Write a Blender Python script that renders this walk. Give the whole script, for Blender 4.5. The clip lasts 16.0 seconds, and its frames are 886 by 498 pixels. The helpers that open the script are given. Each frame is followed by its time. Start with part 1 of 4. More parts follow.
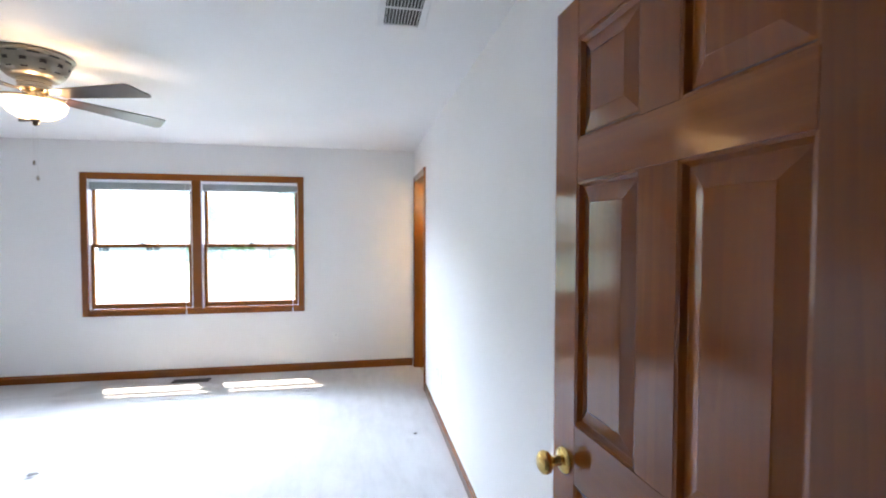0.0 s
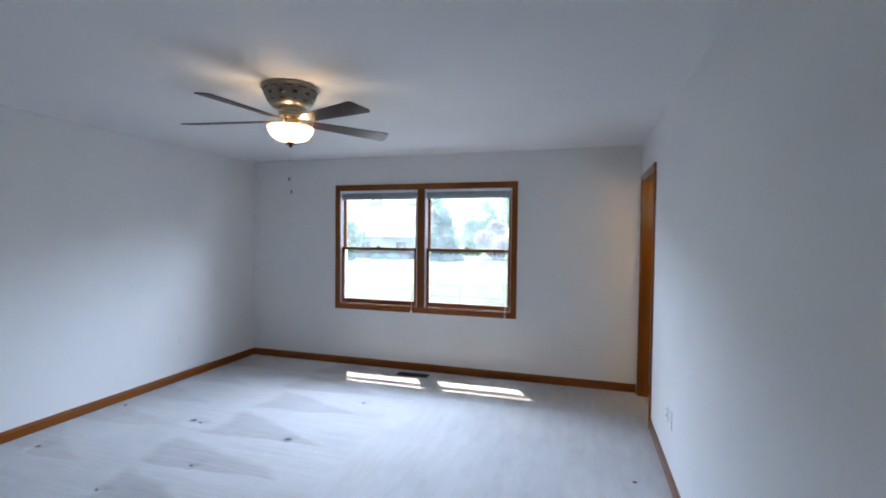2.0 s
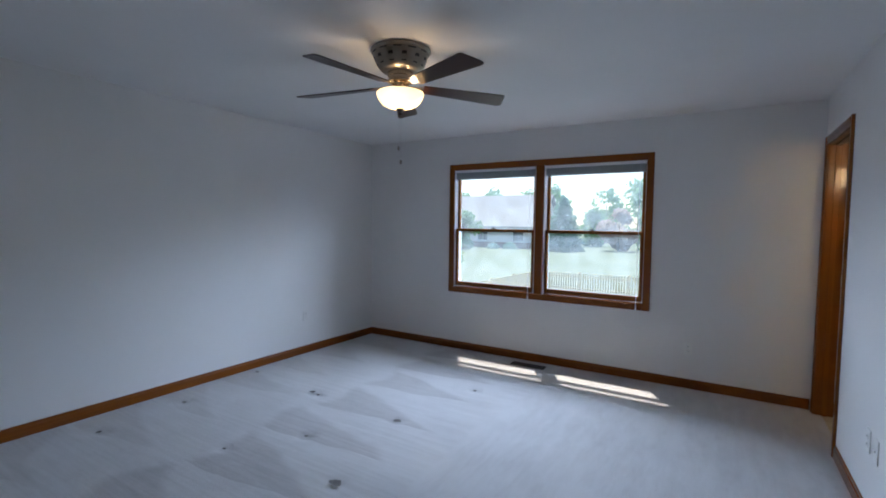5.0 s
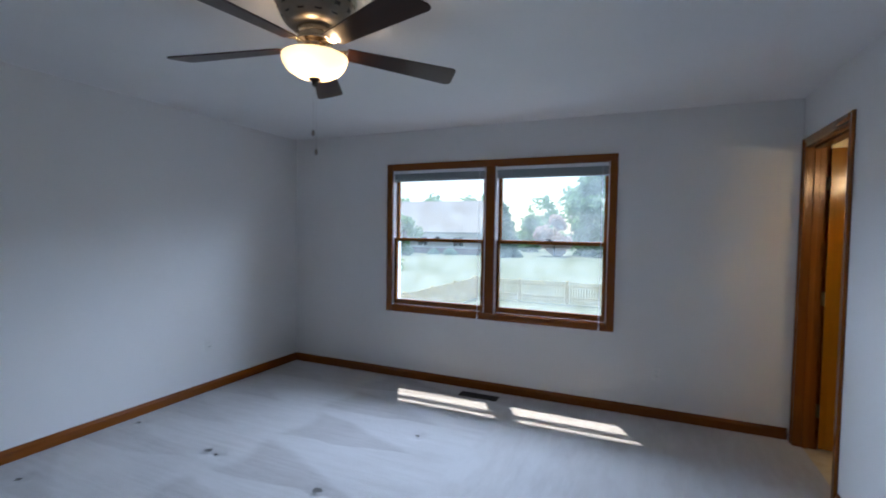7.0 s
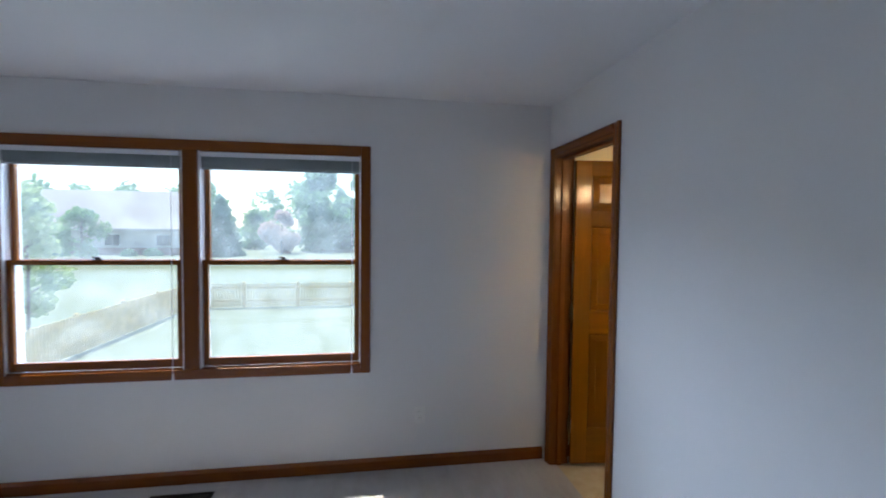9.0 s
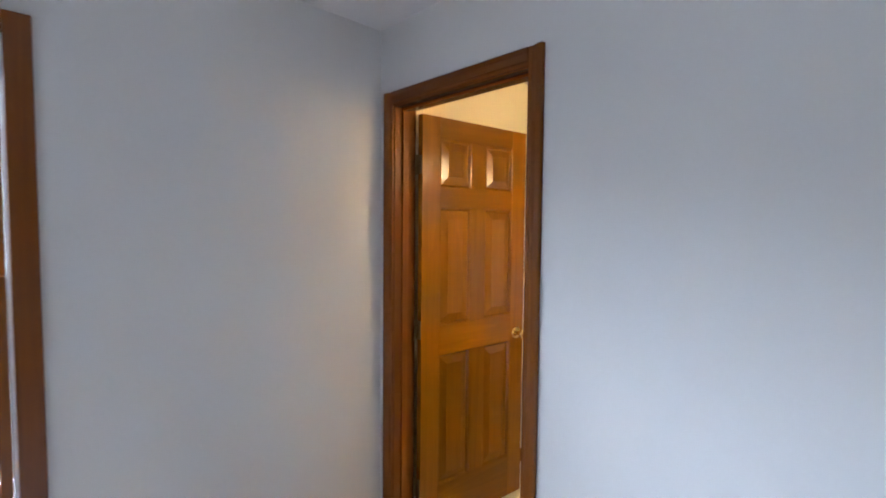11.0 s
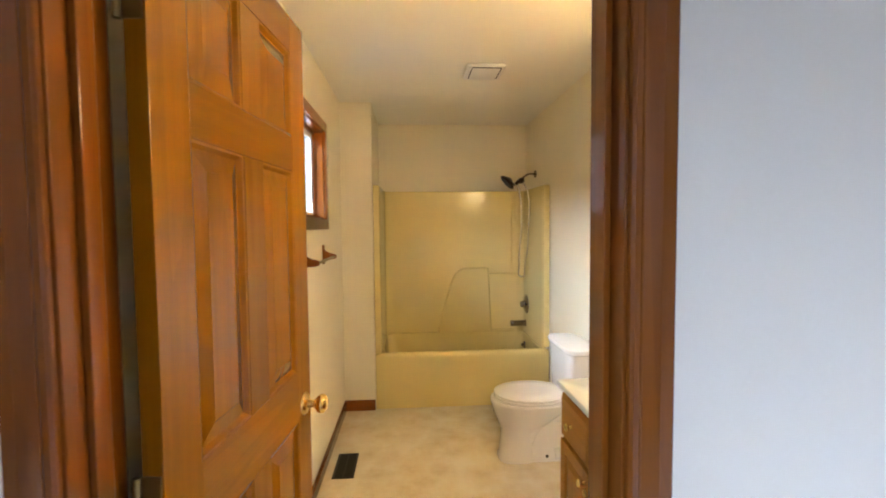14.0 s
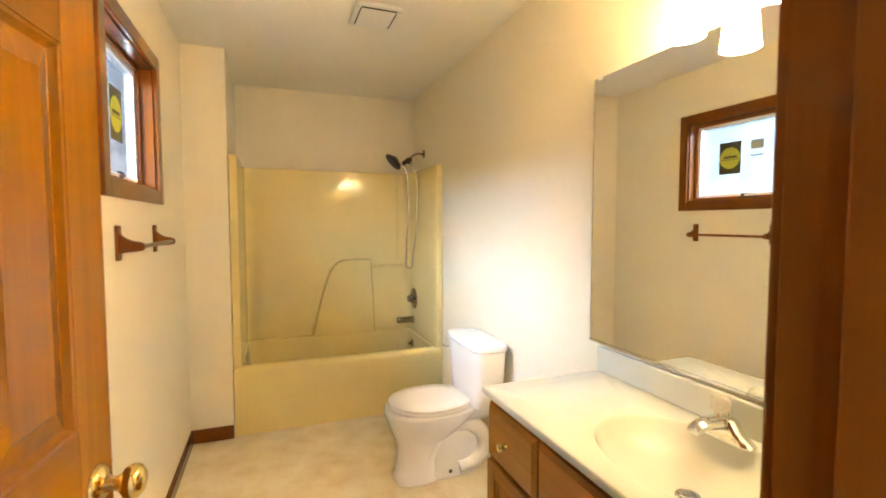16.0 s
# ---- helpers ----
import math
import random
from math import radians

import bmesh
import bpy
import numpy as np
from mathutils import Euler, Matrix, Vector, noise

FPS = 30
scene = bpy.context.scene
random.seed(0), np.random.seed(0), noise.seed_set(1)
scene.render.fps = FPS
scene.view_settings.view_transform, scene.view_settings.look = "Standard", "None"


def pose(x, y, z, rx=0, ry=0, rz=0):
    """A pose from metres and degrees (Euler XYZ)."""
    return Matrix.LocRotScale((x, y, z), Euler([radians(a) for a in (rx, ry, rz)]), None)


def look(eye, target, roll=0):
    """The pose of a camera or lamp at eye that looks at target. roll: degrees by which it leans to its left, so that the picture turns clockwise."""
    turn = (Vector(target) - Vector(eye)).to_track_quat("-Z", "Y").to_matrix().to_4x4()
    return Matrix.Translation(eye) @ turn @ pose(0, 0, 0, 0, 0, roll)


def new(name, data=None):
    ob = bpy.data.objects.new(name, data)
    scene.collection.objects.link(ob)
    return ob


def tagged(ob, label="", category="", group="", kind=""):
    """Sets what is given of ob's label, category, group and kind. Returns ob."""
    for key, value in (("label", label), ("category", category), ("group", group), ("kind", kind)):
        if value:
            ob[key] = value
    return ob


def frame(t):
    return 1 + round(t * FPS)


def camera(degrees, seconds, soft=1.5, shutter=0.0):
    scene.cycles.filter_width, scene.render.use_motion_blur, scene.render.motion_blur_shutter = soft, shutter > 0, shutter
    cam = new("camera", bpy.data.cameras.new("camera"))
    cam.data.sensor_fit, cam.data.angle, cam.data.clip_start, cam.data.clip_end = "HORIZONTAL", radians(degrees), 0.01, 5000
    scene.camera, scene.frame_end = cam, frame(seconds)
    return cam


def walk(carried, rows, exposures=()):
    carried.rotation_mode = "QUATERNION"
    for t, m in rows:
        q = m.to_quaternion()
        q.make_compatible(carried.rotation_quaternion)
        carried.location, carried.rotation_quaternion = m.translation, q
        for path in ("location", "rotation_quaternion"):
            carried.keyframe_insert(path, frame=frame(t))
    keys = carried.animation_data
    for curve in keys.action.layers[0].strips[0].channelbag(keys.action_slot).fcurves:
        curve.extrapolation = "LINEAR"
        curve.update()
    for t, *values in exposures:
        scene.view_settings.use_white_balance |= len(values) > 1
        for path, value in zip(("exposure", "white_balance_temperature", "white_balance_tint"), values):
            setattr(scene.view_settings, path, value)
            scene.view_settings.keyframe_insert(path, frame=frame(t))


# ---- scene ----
cam = camera(88.1, 16.0, soft=1.8, shutter=0.3)
PATH = [
    (0, (-0.621, -5.199, 1.507), (-0.261, -3.233, 1.441), 0.1),
    (0.5, (-0.591, -5.101, 1.52), (-0.469, -3.105, 1.46), 0.2),
    (1, (-0.566, -5.013, 1.537), (-0.68, -3.017, 1.473), 0.4),
    (1.5, (-0.556, -4.941, 1.532), (-0.92, -2.975, 1.47), 0.6),
    (2, (-0.555, -4.875, 1.535), (-1.136, -2.962, 1.478), 0.6),
    (2.5, (-0.554, -4.823, 1.516), (-1.287, -2.963, 1.458), 0.4),
    (3, (-0.574, -4.771, 1.493), (-1.425, -2.962, 1.427), 0.4),
    (3.5, (-0.601, -4.754, 1.475), (-1.548, -2.994, 1.391), 0.7),
    (4, (-0.622, -4.727, 1.456), (-1.639, -3.008, 1.353), 0.8),
    (4.2, (-0.618, -4.705, 1.441), (-1.662, -3.002, 1.338), 0.8),
    (6.5, (-0.891, -4.212, 1.432), (-1.875, -2.475, 1.311), 1.1),
    (7, (-0.988, -3.996, 1.469), (-1.799, -2.169, 1.39), 0.9),
    (7.5, (-1.074, -3.778, 1.487), (-1.623, -1.855, 1.435), 0.5),
    (8, (-1.159, -3.556, 1.54), (-1.404, -1.572, 1.483), -0.0),
    (8.5, (-1.181, -3.289, 1.56), (-1.15, -1.29, 1.497), 0.3),
    (9, (-1.225, -3.002, 1.596), (-0.905, -1.029, 1.511), 0.6),
    (9.5, (-1.294, -2.714, 1.574), (-0.669, -0.816, 1.492), 1.0),
    (9.7, (-1.299, -2.598, 1.574), (-0.568, -0.739, 1.485), 1.1),
    (12, (-1.241, -1.184, 1.527), (0.531, -0.262, 1.422), -0.3),
    (12.5, (-1.107, -0.964, 1.527), (0.788, -0.334, 1.416), -0.4),
    (13, (-0.942, -0.792, 1.505), (1.019, -0.415, 1.391), -0.5),
    (13.5, (-0.767, -0.649, 1.494), (1.227, -0.539, 1.384), -0.9),
    (14, (-0.599, -0.546, 1.476), (1.393, -0.683, 1.374), -0.5),
    (14.5, (-0.445, -0.492, 1.457), (1.524, -0.832, 1.359), 0.0),
    (15, (-0.317, -0.486, 1.441), (1.619, -0.98, 1.347), 0.1),
    (15.5, (-0.203, -0.492, 1.408), (1.701, -1.094, 1.303), -0.1),
    (16, (-0.101, -0.495, 1.374), (1.770, -1.193, 1.260), 0.0),
]
EXPOSURES = [  # seconds, stops, kelvin, tint
    (0, 2.72, 7150, 12), (0.5, 2.38, 7000, 12), (1.5, 1.75, 6700, 11), (3.5, 0.98, 6520, 11), (6.5, 0.77, 6450, 11), (8, 0.8, 6450, 11),
    (9.7, 1.17, 6600, 11), (12, 2.05, 7000, 14), (13, 2.1, 7100, 14), (14, 2.15, 7350, 13), (14.5, 2.42, 7300, 12), (15, 2.52, 7300, 12), (16, 2.54, 7100, 12)]
walk(cam, [(t, look(eye, target, roll)) for t, eye, target, roll in PATH], EXPOSURES)

# ---------------------------------------------------------------- daylight
SUN_EL, SUN_WAY = 66.0, Vector((0.48, -0.88, 0))
world = bpy.data.worlds.new("world")
scene.world = world
world.use_nodes = True
wn = world.node_tree
sky = wn.nodes.new("ShaderNodeTexSky")
sky.sky_type, sky.sun_disc = "NISHITA", False
sky.sun_elevation = radians(SUN_EL)
sky.sun_rotation = math.atan2(-SUN_WAY.x, -SUN_WAY.y)
wn.nodes["Background"].inputs["Strength"].default_value = 0.15
wn.links.new(sky.outputs[0], wn.nodes["Background"].inputs["Color"])
sun = new("sun", bpy.data.lights.new("sun", "SUN"))
sun.data.energy, sun.data.angle, sun.data.color = 4.0, radians(1.0), (1.0, 0.95, 0.87)
low = -math.tan(radians(SUN_EL))
sun.matrix_world = look((0, 0, 30), Vector((0, 0, 30)) + SUN_WAY.normalized() + Vector((0, 0, low)))


def lamp(name, x, y, z, watts, colour, radius):
    ob = new(name, bpy.data.lights.new(name, "POINT"))
    ob.data.energy, ob.data.color, ob.data.shadow_soft_size = watts, colour, radius
    ob.location = (x, y, z)
    return ob


# Added area lamp outside, kept out of view: strengthens the sky's light indoors.
sky_fill = new("sky_fill_lamp", bpy.data.lights.new("sky_fill_lamp", "AREA"))
sky_fill.data.shape, sky_fill.data.size, sky_fill.data.size_y = "RECTANGLE", 15.0, 1.9
sky_fill.data.energy, sky_fill.data.color, sky_fill.data.spread = 1060, (0.57, 0.73, 1.0), radians(150)
sky_fill.matrix_world = look((-4.0, 3.3, 3.47), (-4.0, 0.0, 1.3))


FAN = (-2.295, -2.42)
WARM = (1.0, 0.725, 0.40)
for i in range(3):
    a = radians(40 + 120 * i)
    lamp("fan_bulb", FAN[0] + 0.06 * math.cos(a), FAN[1] + 0.06 * math.sin(a), 2.150, 0.95, (1.0, 0.72, 0.42), 0.02)
SHADES = (0.86, 0.60, 0.34)
for sx in SHADES:
    lamp("vanity_bulb", sx, -1.55, 1.930, 2.4, WARM, 0.035)


# ---------------------------------------------------------------- materials
def material(name, rough=0.5, metal=0.0):
    m = bpy.data.materials.new(name)
    m.use_nodes = True
    b = m.node_tree.nodes["Principled BSDF"]
    b.inputs["Roughness"].default_value, b.inputs["Metallic"].default_value = rough, metal
    return m, m.node_tree, b


def node(nt, kind, **values):
    n = nt.nodes.new(kind)
    for key, value in values.items():
        n.inputs[key.replace("_", " ")].default_value = value
    return n


def math_node(nt, op, a, b=None, clamp=False):
    n = nt.nodes.new("ShaderNodeMath")
    n.operation, n.use_clamp = op, clamp
    for i, v in enumerate((a, b)):
        if v is None:
            continue
        if isinstance(v, (int, float)):
            n.inputs[i].default_value = v
        else:
            nt.links.new(v, n.inputs[i])
    return n.outputs[0]


def coords(nt, scale=(1, 1, 1), kind="Object"):
    tc = nt.nodes.new("ShaderNodeTexCoord")
    mp = nt.nodes.new("ShaderNodeMapping")
    mp.inputs["Scale"].default_value = scale
    nt.links.new(tc.outputs[kind], mp.inputs["Vector"])
    return mp.outputs[0]


def noise_tex(nt, vec, scale, detail=4.0, rough=0.55):
    n = node(nt, "ShaderNodeTexNoise", Scale=scale, Detail=detail, Roughness=rough)
    nt.links.new(vec, n.inputs["Vector"])
    return n.outputs["Fac"]


def ramp(nt, fac, stops):
    r = nt.nodes.new("ShaderNodeValToRGB")
    while len(r.color_ramp.elements) < len(stops):
        r.color_ramp.elements.new(0.5)
    for e, (p, c) in zip(r.color_ramp.elements, stops):
        e.position, e.color = p, (*c, 1)
    nt.links.new(fac, r.inputs[0])
    return r.outputs[0]


def mix_colour(nt, fac, a, b, blend="MIX"):
    n = nt.nodes.new("ShaderNodeMix")
    n.data_type, n.blend_type = "RGBA", blend
    for i, v in ((0, fac), (6, a), (7, b)):
        if isinstance(v, (int, float)):
            n.inputs[i].default_value = v
        elif isinstance(v, tuple):
            n.inputs[i].default_value = (*v, 1)
        else:
            nt.links.new(v, n.inputs[i])
    return n.outputs[2]


def bump(nt, bsdf, height, strength, distance=0.002):
    n = node(nt, "ShaderNodeBump", Strength=strength, Distance=distance)
    nt.links.new(height, n.inputs["Height"])
    nt.links.new(n.outputs[0], bsdf.inputs["Normal"])


def painted(name, colour, rough=0.6, grain=0.12):
    """Rolled wall paint: orange-peel relief and faint large unevenness."""
    m, nt, b = material(name, rough)
    v = coords(nt)
    big = noise_tex(nt, v, 0.9, 3)
    dark = tuple(c * 0.94 for c in colour)
    nt.links.new(ramp(nt, big, [(0.3, dark), (0.7, colour)]), b.inputs["Base Color"])
    bump(nt, b, noise_tex(nt, v, 160, 3), grain, 0.002)
    return m


def wood(name, axis, light=(0.250, 0.074, 0.0085), dark=(0.145, 0.039, 0.004), rough=0.22):
    """Stained pine with the grain along one axis; each board takes its own tone."""
    m, nt, b = material(name, rough)
    stretch = [6.0, 6.0, 6.0]
    stretch["xyz".index(axis)] = 0.30
    v = coords(nt, tuple(stretch))
    info = nt.nodes.new("ShaderNodeObjectInfo")
    shift = nt.nodes.new("ShaderNodeVectorMath")
    shift.operation = "MULTIPLY_ADD"
    nt.links.new(info.outputs["Random"], shift.inputs[0])
    shift.inputs[1].default_value = (37, 53, 71)
    nt.links.new(v, shift.inputs[2])
    v = shift.outputs[0]
    rings = node(nt, "ShaderNodeTexNoise", Scale=1.1, Detail=2, Distortion=0.6)
    nt.links.new(v, rings.inputs["Vector"])
    bands = math_node(nt, "FRACT", math_node(nt, "MULTIPLY", rings.outputs["Fac"], 6.0))
    fine = noise_tex(nt, v, 9.0, 6, 0.7)
    fac = math_node(nt, "ADD", math_node(nt, "MULTIPLY", bands, 0.15), math_node(nt, "ADD", math_node(nt, "MULTIPLY", fine, 0.6), 0.125))
    col = ramp(nt, fac, [(0.15, dark), (0.5, tuple((a + c) / 2 for a, c in zip(light, dark))), (0.85, light)])
    tone = math_node(nt, "ADD", math_node(nt, "MULTIPLY", info.outputs["Random"], 0.3), 0.85)
    hsv = nt.nodes.new("ShaderNodeHueSaturation")
    nt.links.new(col, hsv.inputs["Color"])
    nt.links.new(tone, hsv.inputs["Value"])
    nt.links.new(hsv.outputs[0], b.inputs["Base Color"])
    rr = math_node(nt, "ADD", math_node(nt, "MULTIPLY", fine, 0.12), rough - 0.06)
    nt.links.new(rr, b.inputs["Roughness"])
    b.inputs["Specular IOR Level"].default_value = 0.30
    b.inputs["Coat Weight"].default_value, b.inputs["Coat Roughness"].default_value = 0.2, 0.07
    bump(nt, b, fac, 0.04, 0.001)
    return m


def plain(name, colour, rough=0.4, metal=0.0, wear=0.08, scale=30):
    m, nt, b = material(name, rough, metal)
    f = noise_tex(nt, coords(nt), scale, 3)
    nt.links.new(ramp(nt, f, [(0.3, tuple(c * (1 - wear) for c in colour)), (0.7, colour)]), b.inputs["Base Color"])
    nt.links.new(math_node(nt, "ADD", math_node(nt, "MULTIPLY", f, 0.1), rough - 0.05), b.inputs["Roughness"])
    return m


def frosted(name, colour, glow, strength):
    """Frosted lamp glass: lets the bulbs' light through, and glows a little of itself."""
    m = bpy.data.materials.new(name)
    m.use_nodes = True
    nt = m.node_tree
    nt.nodes.clear()
    out = nt.nodes.new("ShaderNodeOutputMaterial")
    tl = node(nt, "ShaderNodeBsdfTranslucent", Color=(*colour, 1))
    em = node(nt, "ShaderNodeEmission", Color=(*glow, 1), Strength=strength)
    ad = nt.nodes.new("ShaderNodeAddShader")
    nt.links.new(tl.outputs[0], ad.inputs[0])
    nt.links.new(em.outputs[0], ad.inputs[1])
    nt.links.new(ad.outputs[0], out.inputs[0])
    return m


WALL = painted("wall_paint", (0.80, 0.785, 0.765))
WALL_BATH = painted("bath_wall_paint", (0.84, 0.765, 0.58))
CEIL = painted("ceiling_paint", (0.82, 0.81, 0.80), 0.8, 0.3)
CEIL_BATH = painted("bath_ceiling_paint", (0.87, 0.83, 0.73), 0.8, 0.3)
OAK = {a: wood("stained_pine_" + a, a) for a in "xyz"}
DOORWOOD = {a: wood("honey_pine_" + a, a, (0.285, 0.106, 0.0045), (0.18, 0.063, 0.0024), 0.17) for a in "xyz"}
REDWOOD = {a: wood("red_stained_pine_" + a, a, (0.27, 0.073, 0.0045), (0.165, 0.042, 0.0026), 0.15) for a in "xyz"}
CABINET = {a: wood("honey_oak_" + a, a, (0.42, 0.165, 0.02), (0.27, 0.098, 0.01), 0.22) for a in "xyz"}
ANTIQUE = plain("antique_brass", (0.55, 0.43, 0.29), 0.2, 1.0, 0.05)
BLADE = wood("dark_walnut_blade", "x", (0.055, 0.019, 0.010), (0.020, 0.007, 0.004), 0.30)
BRASS = plain("polished_brass", (0.80, 0.56, 0.20), 0.14, 1.0, 0.05)
NICKEL = plain("brushed_pewter", (0.36, 0.31, 0.25), 0.34, 1.0, 0.15)
# Hinge brass, a darker tone than the knobs'.
HINGE = plain("dark_brass", (0.30, 0.21, 0.09), 0.35, 1.0, 0.2)
CHROME = plain("chrome", (0.78, 0.78, 0.78), 0.08, 1.0, 0.02)
DARKMETAL = plain("dark_bronze_metal", (0.05, 0.04, 0.033), 0.45, 0.6, 0.2)
BLACKRUBBER = plain("dark_rubber", (0.02, 0.02, 0.022), 0.5)
PLASTIC = plain("white_plastic", (0.80, 0.79, 0.76), 0.35, 0, 0.03)
VINYL = plain("white_vinyl", (0.88, 0.89, 0.90), 0.4, 0, 0.04)
BLIND = plain("blind_slats", (0.34, 0.37, 0.38), 0.4, 0, 0.08)
PORCELAIN = plain("porcelain", (0.84, 0.82, 0.79), 0.10, 0, 0.02)
FIBREGLASS = plain("almond_fibreglass", (0.77, 0.63, 0.285), 0.085, 0, 0.05, 3)
FIBREGLASS.node_tree.nodes["Principled BSDF"].inputs["Specular IOR Level"].default_value = 0.3
MARBLE = plain("cultured_marble", (0.55, 0.575, 0.52), 0.14, 0, 0.04, 6)
WHITE_METAL = plain("white_enamel", (0.74, 0.74, 0.74), 0.4, 0, 0.06)
# Near-black fill: shade inside vents and slots put into colour; also backs the mirror.
DARK_FILL = plain("dark_fill", (0.03, 0.03, 0.03), 0.8)
SOCKET = plain("socket_dark", (0.06, 0.055, 0.05), 0.6)
BOWL_GLASS = frosted("frosted_bowl", (0.55, 0.50, 0.42), (1.0, 0.80, 0.58), 0.25)
SHADE_GLASS = frosted("frosted_bell_glass", (0.95, 0.92, 0.86), (1.0, 0.80, 0.52), 3.5)

m, nt, b = material("mirror", 0.01, 1.0)
b.inputs["Base Color"].default_value = (0.86, 0.87, 0.85, 1)
MIRROR = m


def clear_glass(name, haze, tint=(0.93, 0.96, 0.95)):
    m = bpy.data.materials.new(name)
    m.use_nodes = True
    nt = m.node_tree
    nt.nodes.clear()
    out = nt.nodes.new("ShaderNodeOutputMaterial")
    tr = node(nt, "ShaderNodeBsdfTransparent", Color=(*tint, 1))
    gl = node(nt, "ShaderNodeBsdfGlossy", Roughness=0.02)
    # Translucent share: puts the daylight's washed-out glare into the pane itself.
    veil = node(nt, "ShaderNodeBsdfTranslucent", Color=(0.85, 0.92, 0.92, 1))
    fr = node(nt, "ShaderNodeFresnel", IOR=1.45)
    veil_mix = nt.nodes.new("ShaderNodeMixShader")
    f = noise_tex(nt, coords(nt), 7, 4)
    nt.links.new(math_node(nt, "MULTIPLY", f, 2 * haze), veil_mix.inputs[0])
    nt.links.new(tr.outputs[0], veil_mix.inputs[1])
    nt.links.new(veil.outputs[0], veil_mix.inputs[2])
    mix = nt.nodes.new("ShaderNodeMixShader")
    nt.links.new(fr.outputs[0], mix.inputs[0])
    nt.links.new(veil_mix.outputs[0], mix.inputs[1])
    nt.links.new(gl.outputs[0], mix.inputs[2])
    nt.links.new(mix.outputs[0], out.inputs[0])
    return m


GLASS = clear_glass("window_glass", 0.045)
# Bathroom pane, tinted dark to hold back the added sky lamp's light.
DIMMED_GLASS = clear_glass("dimmed_glass", 0.06, (0.38, 0.40, 0.42))

# Carpet: cut pile with rake streaks and the fan-shaped marks of a vacuum cleaner.
m, nt, b = material("cut_pile_carpet", 0.95)
b.inputs["Sheen Weight"].default_value = 0.25
v = coords(nt)
sep = nt.nodes.new("ShaderNodeSeparateXYZ")
warp = node(nt, "ShaderNodeTexNoise", Scale=1.3, Detail=2)
nt.links.new(v, warp.inputs["Vector"])
nt.links.new(v, sep.inputs[0])
wob = math_node(nt, "MULTIPLY", math_node(nt, "SUBTRACT", warp.outputs["Fac"], 0.5), 0.28)
yy = math_node(nt, "ADD", math_node(nt, "ADD", sep.outputs["Y"], wob), math_node(nt, "ADD", math_node(nt, "MULTIPLY", sep.outputs["X"], -0.1), 1.72))
saw = math_node(nt, "FRACT", math_node(nt, "MULTIPLY", yy, 1.85))
row = math_node(nt, "MULTIPLY", math_node(nt, "SUBTRACT", noise_tex(nt, coords(nt, (0.3, 1.0, 1)), 1.9, 0), 0.5), 0.6)


def strokes(start, length):
    """One column of tapering vacuum strokes, with soft edges."""
    u = math_node(nt, "DIVIDE", math_node(nt, "ADD", math_node(nt, "SUBTRACT", sep.outputs["X"], start), row), length)
    inside = math_node(nt, "MULTIPLY", math_node(nt, "MULTIPLY", u, 14.0, True), math_node(nt, "LESS_THAN", u, 1.0))
    edge = math_node(nt, "SUBTRACT", math_node(nt, "SUBTRACT", 0.95, u), saw)
    return math_node(nt, "MULTIPLY", math_node(nt, "MULTIPLY", edge, 9.0, True), inside)


left_part = math_node(nt, "LESS_THAN", math_node(nt, "ADD", sep.outputs["X"], wob), -2.05)
wedge = math_node(nt, "MAXIMUM", strokes(-3.42, 1.2), math_node(nt, "MULTIPLY", strokes(-4.6, 1.0), 0.6))
streak = noise_tex(nt, coords(nt, (1.6, 30, 1)), 1.0, 5, 0.75)
streak2 = noise_tex(nt, coords(nt, (11, 2.4, 1)), 1.0, 5, 0.75)
side = mix_colour(nt, left_part, streak2, streak)
blot = noise_tex(nt, v, 2.6, 4, 0.65)
pile = noise_tex(nt, v, 260, 2)
tone = math_node(nt, "ADD", math_node(nt, "MULTIPLY", side, 0.55), math_node(nt, "MULTIPLY", blot, 0.30))
tone = math_node(nt, "ADD", tone, math_node(nt, "MULTIPLY", pile, 0.22))
tone = math_node(nt, "SUBTRACT", math_node(nt, "ADD", tone, 0.02), math_node(nt, "MULTIPLY", wedge, 0.22))
nt.links.new(ramp(nt, tone, [(0.16, (0.33, 0.31, 0.305)), (0.38, (0.45, 0.43, 0.425)), (0.62, (0.57, 0.555, 0.55))]), b.inputs["Base Color"])
bump(nt, b, math_node(nt, "ADD", math_node(nt, "MULTIPLY", side, 1.4), pile), 0.7, 0.006)
CARPET = m

# Sheet vinyl with a mottled stone print.
m, nt, b = material("sheet_vinyl", 0.05)
v = coords(nt)
mot = noise_tex(nt, v, 9, 6, 0.7)
vor = node(nt, "ShaderNodeTexVoronoi", Scale=7.0)
nt.links.new(v, vor.inputs["Vector"])
f = math_node(nt, "ADD", math_node(nt, "MULTIPLY", mot, 0.75), math_node(nt, "MULTIPLY", vor.outputs["Distance"], 0.3))
nt.links.new(ramp(nt, f, [(0.3, (0.68, 0.56, 0.36)), (0.5, (0.77, 0.67, 0.47)), (0.7, (0.83, 0.76, 0.60))]), b.inputs["Base Color"])
b.inputs["Coat Weight"].default_value, b.inputs["Coat Roughness"].default_value = 0.6, 0.03
bump(nt, b, mot, 0.04, 0.001)
VINYLFLOOR = m

# Outdoors.
m, nt, b = material("lawn", 0.9)
v = coords(nt)
g = math_node(nt, "ADD", math_node(nt, "MULTIPLY", noise_tex(nt, v, 0.12, 4), 0.6), math_node(nt, "MULTIPLY", noise_tex(nt, v, 6, 5, 0.7), 0.4))
